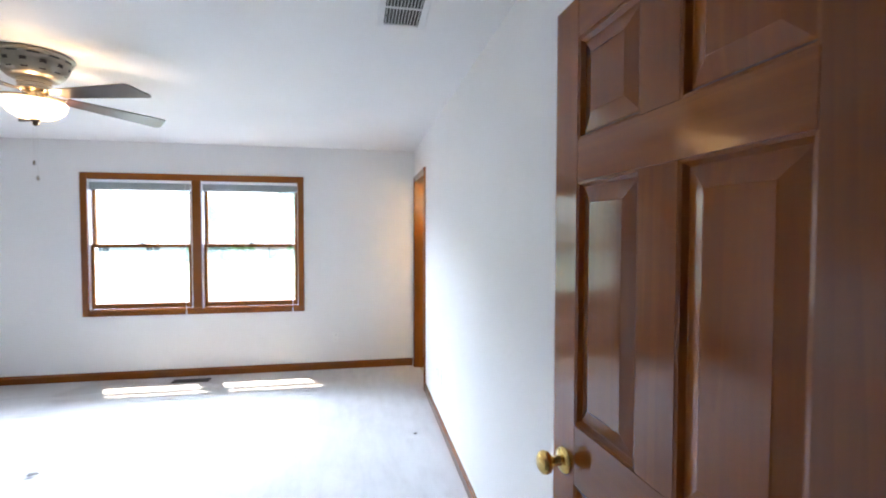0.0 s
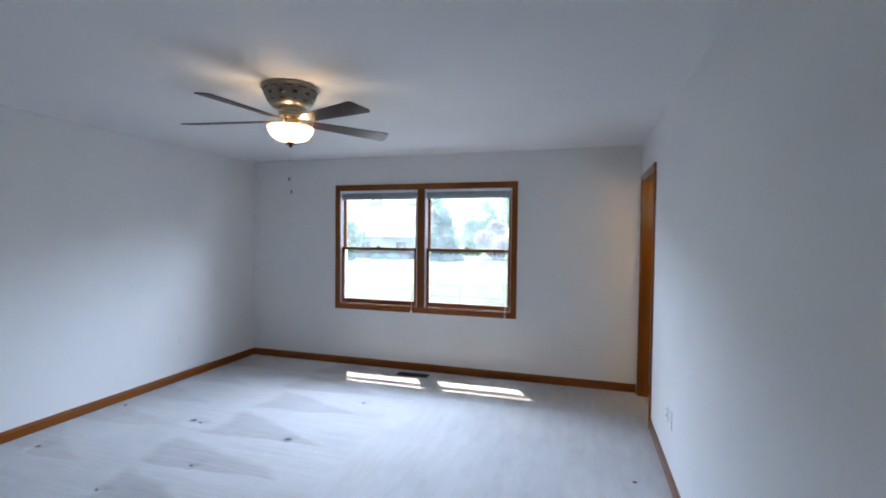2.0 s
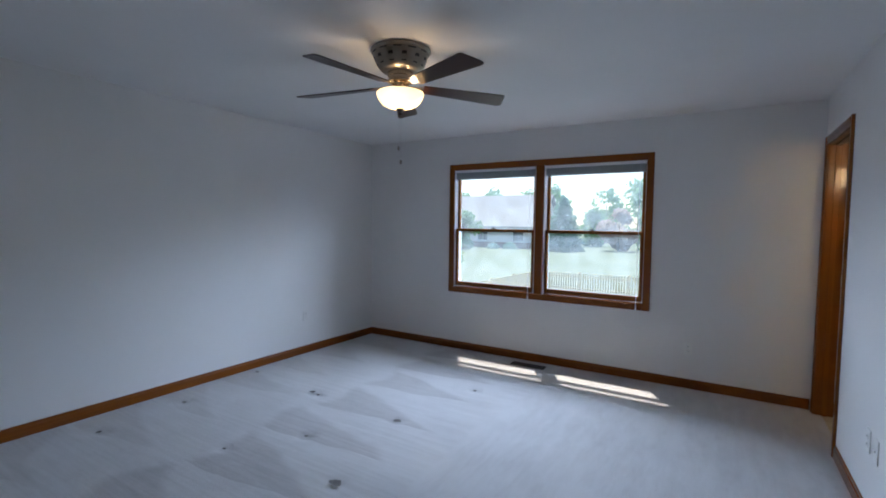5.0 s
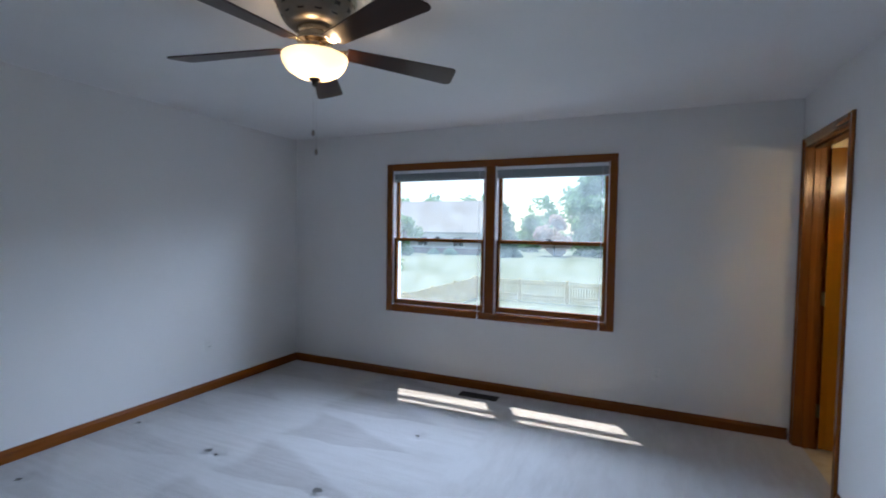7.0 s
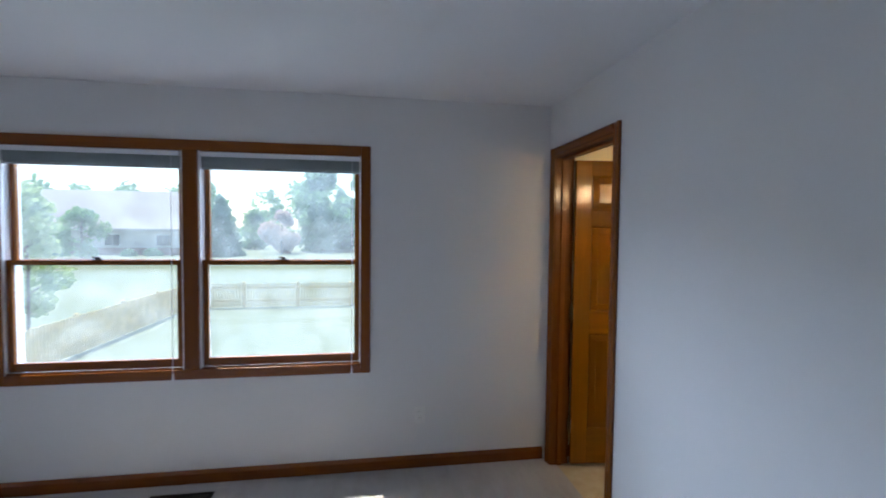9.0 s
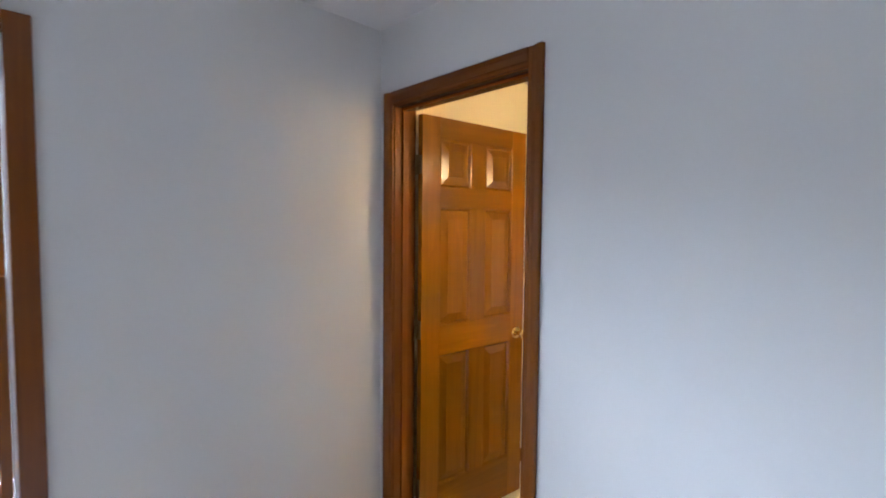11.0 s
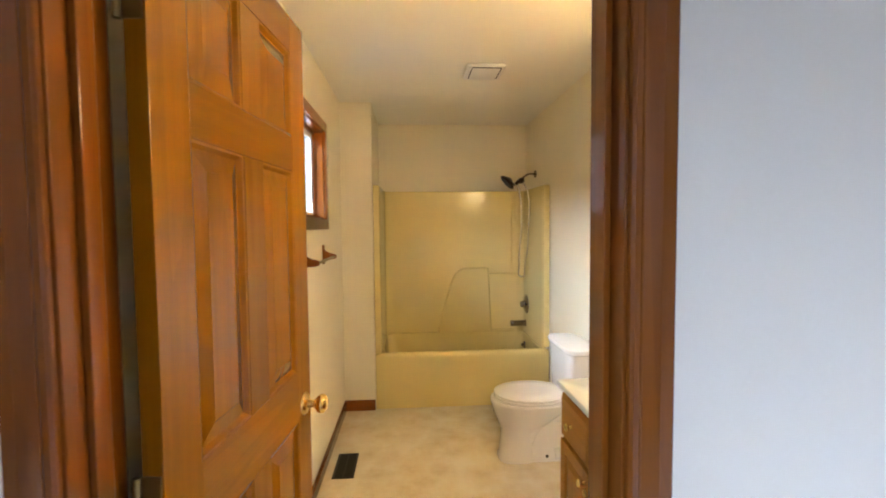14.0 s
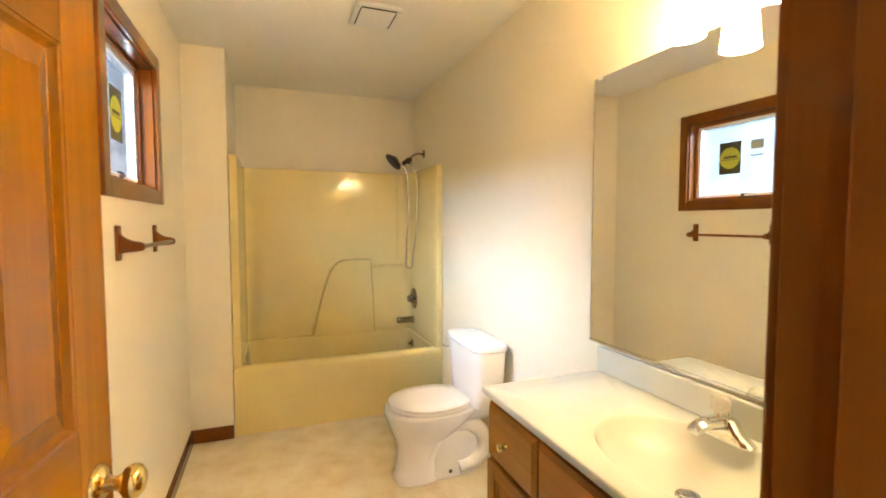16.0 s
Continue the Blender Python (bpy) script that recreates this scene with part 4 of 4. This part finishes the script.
loft("web", [ring(0.27, l, w, z, 2.6) for l, w, z in ((0.19, 0.096, 0.02), (0.185, 0.092, 0.10), (0.185, 0.092, 0.20), (0.18, 0.094, 0.28), (0.15, 0.06, 0.32))], PORCELAIN, wc)
tube("flush_lever", [(0.15, 0.207, 0.655), (0.15, 0.228, 0.652), (0.205, 0.232, 0.645)], 0.006, CHROME, wc)

# Vanity cabinet.
VX0, VX1, VF = 0.125, 1.298, -1.192
va = empty("vanity_cabinet", pose(0, 0, 0))
tagged(va, "stained wooden vanity cabinet with brass knobs", "vanity")
boxes("side", [(VX1 - 0.016, BY + 0.001, 0.09, VX1, VF - 0.019, 0.783)], CABINET["z"], va, 0.002)
boxes("side", [(VX0, BY + 0.001, 0.09, VX0 + 0.016, VF - 0.019, 0.783)], CABINET["z"], va, 0.002)
boxes("back", [(VX0 + 0.0165, BY + 0.001, 0.11, VX1 - 0.0165, BY + 0.012, 0.783)], CABINET["x"], va)
boxes("bottom", [(VX0 + 0.0165, BY + 0.0125, 0.09, VX1 - 0.0165, VF - 0.0195, 0.108)], CABINET["x"], va)
boxes("plinth", [(VX0, BY + 0.001, 0.0, VX1, VF - 0.075, 0.0895)], CABINET["x"], va, 0.002)
for s in ((VX1 - 0.028, VX1), (0.965, 0.993), (VX0, VX0 + 0.03)):
    boxes("face_stile", [(s[0], VF - 0.0188, 0.09, s[1], VF, 0.783)], CABINET["z"], va, 0.002)
for s in ((0.745, 0.783), (0.565, 0.595), (0.09, 0.125)):
    boxes("face_rail", [(VX0 + 0.0305, VF - 0.0186, s[0], 0.9645, VF - 0.0004, s[1])], CABINET["x"], va, 0.0015)
    boxes("face_rail", [(0.9935, VF - 0.0186, s[0], VX1 - 0.0285, VF - 0.0004, s[1])], CABINET["x"], va, 0.0015)


def front(name, x0, z0, x1, z1, knob, parent):
    """Overlay drawer front or door with a bevelled edge and, on doors, a raised panel."""
    p = empty(name)
    p.parent = parent
    y = VF + 0.0006
    t = 0.018
    if name == "drawer":
        bm = bmesh.new()
        rings = [[bm.verts.new(q) for q in ((x0 + i, y + d, z0 + i), (x1 - i, y + d, z0 + i), (x1 - i, y + d, z1 - i), (x0 + i, y + d, z1 - i))] for i, d in ((0, 0), (0, 0.008), (0.012, t - 0.002), (0.014, t))]
        for r0, r1 in zip(rings, rings[1:]):
            for i in range(4):
                bm.faces.new((r0[i], r0[(i + 1) % 4], r1[(i + 1) % 4], r1[i]))
        bm.faces.new(rings[-1])
        bm.faces.new(rings[0])
        finish("front", bm, CABINET["x"], p)
    else:
        w = 0.05
        boxes("stile", [(x0, y, z0, x0 + w, y + t, z1)], CABINET["z"], p, 0.004)
        boxes("stile", [(x1 - w, y, z0, x1, y + t, z1)], CABINET["z"], p, 0.004)
        boxes("rail", [(x0 + w, y + 0.0004, z0, x1 - w, y + t - 0.0004, z0 + w)], CABINET["x"], p, 0.004)
        boxes("rail", [(x0 + w, y + 0.0004, z1 - w, x1 - w, y + t - 0.0004, z1)], CABINET["x"], p, 0.004)
        bm = bmesh.new()
        a0, a1, c0, c1 = x0 + w, x1 - w, z0 + w, z1 - w
        rings = [[bm.verts.new(q) for q in ((a0 + i, y + d, c0 + i), (a1 - i, y + d, c0 + i), (a1 - i, y + d, c1 - i), (a0 + i, y + d, c1 - i))] for i, d in ((0, 0.006), (0.008, 0.006), (0.035, 0.015), (0.037, 0.0155))]
        for r0, r1 in zip(rings, rings[1:]):
            for i in range(4):
                bm.faces.new((r0[i], r0[(i + 1) % 4], r1[(i + 1) % 4], r1[i]))
        bm.faces.new(rings[-1])
        finish("panel", bm, CABINET["z"], p)
    if knob:
        k = lathe("knob", [(0, 0), (0.009, 0), (0.007, 0.006), (0.006, 0.012), (0.012, 0.017), (0.0155, 0.022), (0.013, 0.028), (0, 0.030)], BRASS, p, "y", (knob[0], y + t - 0.001, knob[1]), 20)
        tagged(k, "polished brass knob")
    return p


front("drawer", 0.984, 0.578, 1.284, 0.762, (1.150, 0.668), va)
front("drawer", 0.40, 0.578, 0.974, 0.762, None, va)
front("drawer", 0.14, 0.578, 0.39, 0.762, (0.265, 0.668), va)
front("door", 0.984, 0.108, 1.284, 0.566, (1.010, 0.520), va)
front("door", 0.690, 0.108, 0.974, 0.566, (0.948, 0.520), va)
front("door", 0.40, 0.108, 0.680, 0.566, (0.654, 0.520), va)

# Cultured-marble top with its basin and backsplash.
top = empty("washbasin", pose(0, 0, 0))
tagged(top, "cream cultured-marble vanity top with an integral oval basin", "washbasin")
CX, CY = 0.698, -1.427
X0, X1, Y0, Y1 = 0.1205, 1.314, BY + 0.0005, -1.166
angles = sorted([2 * math.pi * k / 72 for k in range(72)] + [math.atan2(y - CY, x - CX) % (2 * math.pi) for x in (X0, X1) for y in (Y0, Y1)])


def edge_point(a, grow, z):
    c, s = math.cos(a), math.sin(a)
    k = min((((X1 if c > 0 else X0) - CX) / c) if abs(c) > 1e-6 else 9, (((Y1 if s > 0 else Y0) - CY) / s) if abs(s) > 1e-6 else 9)
    px, py = CX + k * c, CY + k * s
    return (min(max(px, X0 + grow), X1 - grow), min(max(py, Y0 + grow), Y1 - grow), z)


bm = bmesh.new()
rings = [[bm.verts.new(edge_point(a, g, z)) for a in angles] for g, z in ((0.006, 0.7845), (0.0, 0.788), (0.0, 0.804), (0.002, 0.808), (0.006, 0.810))]
for rx, ry, z in ((0.266, 0.197, 0.8099), (0.260, 0.191, 0.8095), (0.256, 0.187, 0.806), (0.252, 0.183, 0.796), (0.244, 0.176, 0.777), (0.225, 0.160, 0.75), (0.18, 0.125, 0.727), (0.12, 0.085, 0.715), (0.06, 0.045, 0.711), (0.024, 0.024, 0.709)):
    rings.append([bm.verts.new((CX + rx * math.cos(a), CY + ry * math.sin(a), z)) for a in angles])
n = len(angles)
for r0, r1 in zip(rings, rings[1:]):
    for i in range(n):
        bm.faces.new((r0[i], r0[(i + 1) % n], r1[(i + 1) % n], r1[i]))
bm.faces.new(rings[-1])
finish("slab", bm, MARBLE, top, smooth=True)
boxes("backsplash", [(X0, Y0, 0.8105, X1, Y0 + 0.02, 0.905)], MARBLE, top, 0.006)
boxes("backsplash", [(X0, Y0 + 0.0205, 0.8105, X0 + 0.018, -1.20, 0.905)], MARBLE, top, 0.006)
lathe("drain", [(0, 0.7095), (0.030, 0.7115), (0.028, 0.715), (0.02, 0.713), (0.018, 0.719), (0, 0.721)], CHROME, top, "z", (CX, CY, 0), 24)

fa = empty("faucet", pose(0.745, -1.604, 0.8098))
tagged(fa, "chrome basin faucet with a clear round handle", "faucet")
loft("base", [oval(0, 0, w, d, z, 32, 3) for w, d, z in ((0.084, 0.027, 0), (0.084, 0.027, 0.005), (0.076, 0.024, 0.012), (0.050, 0.023, 0.026), (0.036, 0.022, 0.046), (0.028, 0.018, 0.054))], CHROME, fa)
loft("spout", [[(x, y, z + q) for x, q in ((-w, -h), (w, -h), (w * 1.0, h * 0.3), (w * 0.5, h), (-w * 0.5, h), (-w, h * 0.3))] for y, z, w, h in ((-0.005, 0.038, 0.026, 0.018), (0.04, 0.048, 0.022, 0.013), (0.080, 0.049, 0.019, 0.011), (0.104, 0.042, 0.018, 0.010), (0.114, 0.034, 0.016, 0.007))], CHROME, fa)
lathe("stem", [(0, 0.054), (0.014, 0.054), (0.012, 0.070), (0, 0.071)], CHROME, fa, "z", (0, 0.018, 0))
tube("lift_rod", [(0, -0.018, 0.04), (0, -0.019, 0.07), (0, -0.020, 0.085)], 0.004, CHROME, fa)
acrylic, nt, b = material("clear_acrylic", 0.05)
b.inputs["Base Color"].default_value = (0.95, 0.93, 0.88, 1)
b.inputs["Transmission Weight"].default_value = 0.75
lathe("handle", [(0, 0.066), (0.015, 0.066), (0.024, 0.076), (0.027, 0.090), (0.023, 0.104), (0.012, 0.110), (0, 0.111)], acrylic, fa, "z", (0, 0.018, 0.003), 12)

mir = empty("mirror", pose(0.14, BY, 0, 0, 0, 0.6))
tagged(mir, "large frameless plate mirror above the vanity", "mirror")
boxes("plate", [(0.0, 0.001, 0.926, 1.217, 0.0065, 1.914)], MIRROR, mir)
boxes("backing", [(0.002, 0.0002, 0.928, 1.215, 0.0008, 1.912)], DARK_FILL, mir)
boxes("channel", [(0.0, 0.0008, 0.918, 1.217, 0.009, 0.9255)], CHROME, mir)
boxes("clip", [(1.175, 0.0066, 1.904, 1.195, 0.010, 1.925)], PLASTIC, mir, 0.001)

vl = empty("vanity_light", pose(0, 0, 0))
tagged(vl, "three-shade vanity light with lit frosted glass bells", "wall lamp")
boxes("backplate", [(0.24, BY + 0.0005, 2.06, 0.96, BY + 0.03, 2.14)], BRASS, vl, 0.008)
for sx in SHADES:
    tube("arm", [(sx, BY + 0.028, 2.105), (sx, BY + 0.08, 2.103), (sx, -1.55, 2.06)], 0.009, BRASS, vl)
    lathe("fitter", [(0, 2.065), (0.02, 2.065), (0.032, 2.045), (0.030, 2.02), (0, 2.02)], BRASS, vl, "z", (sx, -1.55, 0), 24)
    bm = bmesh.new()
    rings = [[bm.verts.new((sx + r * math.cos(2 * math.pi * i / 32), -1.55 + r * math.sin(2 * math.pi * i / 32), z)) for i in range(32)] for r, z in (
        (0.030, 2.035), (0.036, 2.012), (0.043, 1.977), (0.046, 1.947), (0.048, 1.917), (0.051, 1.888), (0.053, 1.873))]
    for r0, r1 in zip(rings, rings[1:]):
        for i in range(32):
            bm.faces.new((r0[i], r0[(i + 1) % 32], r1[(i + 1) % 32], r1[i]))
    shd = finish("shade", bm, SHADE_GLASS, vl, smooth=True)
    so = shd.modifiers.new("wall", "SOLIDIFY")
    so.thickness = 0.003

tb = empty("towel_bar", pose(0, 0, 0))
tagged(tb, "wooden towel bar on two carved brackets", "towel bar")
for bx in (1.735, 2.257):
    boxes("plate", [(bx - 0.019, -0.012, 1.245, bx + 0.019, 0.0, 1.365)], OAK["z"], tb, 0.004)
    bm = bmesh.new()
    prof = [(-0.0115, 1.338), (-0.025, 1.325), (-0.045, 1.313), (-0.068, 1.309), (-0.082, 1.303), (-0.086, 1.291), (-0.080, 1.279), (-0.060, 1.275), (-0.030, 1.273), (-0.0115, 1.268)]
    s0 = [bm.verts.new((bx - 0.011, y, z)) for y, z in prof]
    s1 = [bm.verts.new((bx + 0.011, y, z)) for y, z in prof]
    bm.faces.new(s0)
    bm.faces.new(s1)
    for k in range(len(prof)):
        l = (k + 1) % len(prof)
        bm.faces.new((s0[k], s0[l], s1[l], s1[k]))
    finish("bracket", bm, OAK["z"], tb, bevel=0.003)
lathe("bar", [(0, 1.745), (0.008, 1.745), (0.008, 2.247), (0, 2.247)], OAK["x"], tb, "x", (0, -0.074, 1.292), 16)

bv = empty("exhaust_fan", pose(2.28, -1.01, H))
tagged(bv, "white square bathroom exhaust fan cover", "exhaust fan")
loft("cover", [rounded_rect(-w, -w * 0.9, w, w * 0.9, 0.012, z, 3) for w, z in ((0.125, -0.001), (0.130, -0.006), (0.128, -0.018), (0.115, -0.024))], PLASTIC, bv)
boxes("slot", [(-0.115, 0.093, -0.0235, 0.09, 0.104, -0.0205), (-0.115, -0.104, -0.0235, 0.09, -0.093, -0.0205), (-0.118, -0.09, -0.0243, -0.106, 0.09, -0.0215)], DARK_FILL, bv)
boxes("slot_inner", [(-0.10, 0.086, -0.0255, 0.09, 0.092, -0.0242), (-0.10, -0.092, -0.0255, 0.09, -0.086, -0.0242)], DARK_FILL, bv)


# ---------------------------------------------------------------- outdoors
G = -2.1
bm = bmesh.new()
bmesh.ops.create_grid(bm, x_segments=60, y_segments=60, size=1500)
for vert in bm.verts:
    d = math.hypot(vert.co.x, vert.co.y)
    vert.co.z = G + (0.6 * noise.noise((vert.co.x * 0.02, vert.co.y * 0.02, 0)) if d > 90 else 0)
structure(finish("ground", bm, LAWN, smooth=True), "mown green lawn reaching far behind the house", "lawn")


def fence(points, posts_every=2.4, height=1.12):
    """Picket fence: posts, two rails and pickets along straight runs."""
    for (ax, ay), (bx_, by_) in zip(points, points[1:]):
        length = math.hypot(bx_ - ax, by_ - ay)
        root = empty("picket_fence", pose(ax, ay, G, 0, 0, math.degrees(math.atan2(by_ - ay, bx_ - ax))))
        tagged(root, "weathered wooden picket fence round the lawn", "fence", "fence runs")
        for i in range(int(length / posts_every) + 1):
            boxes("post", [(i * posts_every - 0.05, -0.05, -0.1, i * posts_every + 0.05, 0.05, height + 0.06)], FENCEWOOD, root, 0.01)
        for z in (0.28, 0.88):
            boxes("rail", [(0, -0.075, z, length, -0.05, z + 0.09)], FENCEWOOD, root)
        bm = bmesh.new()
        k = 0.06
        while k < length - 0.1:
            h = height + random.uniform(-0.02, 0.02)
            cube(bm, k, -0.099, 0.04, k + 0.085, -0.0765, h)
            k += 0.125
        tagged(finish("pickets", bm, FENCEWOOD, root), kind="stuff")


fence([(-9.8, 2.0), (-9.3, 19.2)])
fence([(-9.3, 19.2), (22.0, 19.6)])


def tree(name, label, x, y, height, crown, mat, low=0.2, count=700, leaf=0.4, conifer=False, trunk=0.16, base=G):
    """Tapered trunk with limbs and a crown of many leaf clumps."""
    root = empty(name, pose(x, y, base))
    tagged(root, label, "tree")
    rnd = random.Random(int(x * 10) + int(y))
    bm = bmesh.new()

    def limb(p, q, r0, r1):
        ax = (q - p).normalized()
        side = ax.orthogonal().normalized()
        oth = ax.cross(side)
        a = [bm.verts.new(p + r0 * (side * math.cos(t) + oth * math.sin(t))) for t in (0, 1.05, 2.09, 3.14, 4.19, 5.24)]
        c = [bm.verts.new(q + r1 * (side * math.cos(t) + oth * math.sin(t))) for t in (0, 1.05, 2.09, 3.14, 4.19, 5.24)]
        for i in range(6):
            bm.faces.new((a[i], a[(i + 1) % 6], c[(i + 1) % 6], c[i]))

    limb(Vector((0, 0, -0.1)), Vector((0.05, 0, height * 0.5)), trunk, trunk * 0.6)
    limb(Vector((0.05, 0, height * 0.5)), Vector((0, 0.05, height * 0.93)), trunk * 0.6, trunk * 0.15)
    lumps = []
    for i in range(16):
        f = rnd.random()
        z = height * (low + (0.92 - low) * f)
        a = rnd.random() * 6.28
        reach = crown * ((1.05 - f) if conifer else math.sin(math.pi * min(0.93, 0.2 + 0.75 * f))) * rnd.uniform(0.5, 0.85)
        q = Vector((reach * math.cos(a), reach * math.sin(a), z))
        limb(Vector((0, 0, z * (0.95 if conifer else 0.72))), q, trunk * 0.35, trunk * 0.08)
        lumps.append((q, crown * rnd.uniform(0.28, 0.45) * (1.15 - 0.7 * f if conifer else 1)))
    lumps.append((Vector((0, 0, height * 0.9)), crown * (0.12 if conifer else 0.35)))
    finish("trunk", bm, BARK, root)
    bm = bmesh.new()
    for k in range(count):
        c, r = lumps[k % len(lumps)]
        d = Vector((rnd.gauss(0, 1), rnd.gauss(0, 1), rnd.gauss(0, 0.8))).normalized() * r * rnd.random() ** 0.4
        p = c + d
        if conifer:
            f = 1 - math.sqrt(rnd.random())
            a = rnd.random() * 6.28
            out = crown * (1.02 - f) ** 0.62 * rnd.random() ** 0.35 * (0.74 + 0.26 * math.sin(5 * a + 19 * f) * math.sin(23 * f))
            p = Vector((out * math.cos(a), out * math.sin(a), height * (low + (1 - low) * f) - 0.18 * out))
        n1 = Vector((rnd.gauss(0, 1), rnd.gauss(0, 1), rnd.gauss(0, 1))).normalized()
        n2 = n1.orthogonal().normalized()
        s = leaf * rnd.uniform(0.5, 1.2)
        bm.faces.new([bm.verts.new(p + s * (u * n1 + w * n2)) for u, w in ((-1, -0.2), (0, -0.6), (1, 0.1), (0.1, 0.6))])
    tagged(finish("crown", bm, mat, root), kind="stuff")
    return root


tree("spruce", "dusky blue-green spruce on the lawn", -20.0, 59.5, 8.0, 3.4, LEAF_BLUE, 0.04, 7500, 0.26, True)
tree("maple", "full green maple beyond the lawn", -20.7, 80, 6.6, 3.0, LEAF, 0.1, 2200, 0.34)
tree("ornamental_tree", "rust-leaved ornamental tree on the lawn", -13.7, 66, 5.9, 2.9, LEAF_ROSE, 0.14, 4600, 0.27)
tree("oak", "tall broad green tree at the field's edge", -8.2, 74, 13.5, 5.8, LEAF, 0.08, 5200, 0.46)
tree("oak", "tall broad green tree at the field's edge", -1.8, 78, 14.0, 5.4, LEAF, 0.08, 5000, 0.46)
tree("spruce", "dark spruce among the tall trees", -6.2, 82, 11.5, 3.4, LEAF_BLUE, 0.05, 3000, 0.34, True)
tree("sapling", "young light-green tree beside the fence", -12.0, 13.5, 5.2, 1.35, LEAF_LIGHT, 0.08, 2600, 0.12, False, 0.06)
tree("shrub_tree", "small round tree before the neighbour's house", -33.5, 55, 5.6, 2.6, LEAF, 0.1, 1900, 0.27)
tree("shrub_tree", "small round tree before the neighbour's house", -44.0, 55, 6.2, 3.0, LEAF, 0.1, 1900, 0.27)
for i in range(16):
    tx = -105 + i * 9.5 + random.uniform(-2, 2)
    tree("distant_tree", "distant green tree behind the houses", tx, 118 + random.uniform(-6, 6), 14.5 + random.uniform(-2.5, 2.5), 5.5, LEAF, 0.05, 420, 0.75)

# Shrubs in front of the neighbour's house.
for i, (sx, sy, r) in enumerate(((-38, 58.5, 1.2), (-35, 59, 1.0), (-30.5, 59, 0.9), (-28, 59.5, 1.1))):
    bm = bmesh.new()
    rnd = random.Random(i)
    for k in range(260):
        d = Vector((rnd.gauss(0, 1), rnd.gauss(0, 1), abs(rnd.gauss(0, 0.8)))).normalized() * r * rnd.random() ** 0.3
        n1 = Vector((rnd.gauss(0, 1), rnd.gauss(0, 1), rnd.gauss(0, 1))).normalized()
        n2 = n1.orthogonal().normalized()
        bm.faces.new([bm.verts.new(d + 0.2 * (u * n1 + w * n2)) for u, w in ((-1, -0.3), (0, -0.6), (1, 0.1), (0.1, 0.6))])
    sb = finish("shrub", bm, LEAF_BLUE)
    sb.location = (sx, sy, G)
    tagged(sb, "low dark shrub along the neighbour's wall", "shrub", "shrubs at the neighbour's house")

# Neighbour's house: long low walls under a broad gable roof.
ho = empty("house", pose(-37.0, 67, G))
tagged(ho, "neighbour's low house with pale siding and a broad grey roof", "house")
L2, D2 = 12.5, 5.0
boxes("wall", [(-L2, -D2, 0, L2, D2, 3.4)], SIDING, ho)
boxes("brick_base", [(-L2 - 0.03, -D2 - 0.03, 0, L2 + 0.03, D2 + 0.03, 0.9)], BRICK, ho)
bm = bmesh.new()
pr = [(-D2 - 0.8, 3.15), (0, 8.3), (D2 + 0.8, 3.15), (D2 + 0.8, 3.4), (0, 8.6), (-D2 - 0.8, 3.4)]
s0 = [bm.verts.new((-L2 - 0.6, y, z)) for y, z in pr]
s1 = [bm.verts.new((L2 + 0.6, y, z)) for y, z in pr]
bm.faces.new(s0)
bm.faces.new(s1)
for k in range(6):
    l = (k + 1) % 6
    bm.faces.new((s0[k], s0[l], s1[l], s1[k]))
finish("roof", bm, ROOFING, ho)
bm = bmesh.new()
for sx in (-L2, L2):
    bm.faces.new([bm.verts.new(p) for p in ((sx, -D2, 3.4), (sx, D2, 3.4), (sx, 0, 8.2))])
finish("gable", bm, SIDING, ho)
for wx in (-9, -4.5, 3.2, 9.3):
    w = empty("window")
    w.parent = ho
    boxes("surround", [(wx - 0.95, -D2 - 0.08, 1.1, wx + 0.95, -D2 - 0.031, 2.7)], WHITE_METAL, w)
    boxes("pane", [(wx - 0.85, -D2 - 0.10, 1.2, wx - 0.04, -D2 - 0.081, 2.6), (wx + 0.04, -D2 - 0.10, 1.2, wx + 0.85, -D2 - 0.081, 2.6)], FARGLASS, w)
boxes("door", [(-0.5, -D2 - 0.08, 0.15, 0.5, -D2 - 0.031, 2.3)], BRICK, ho)
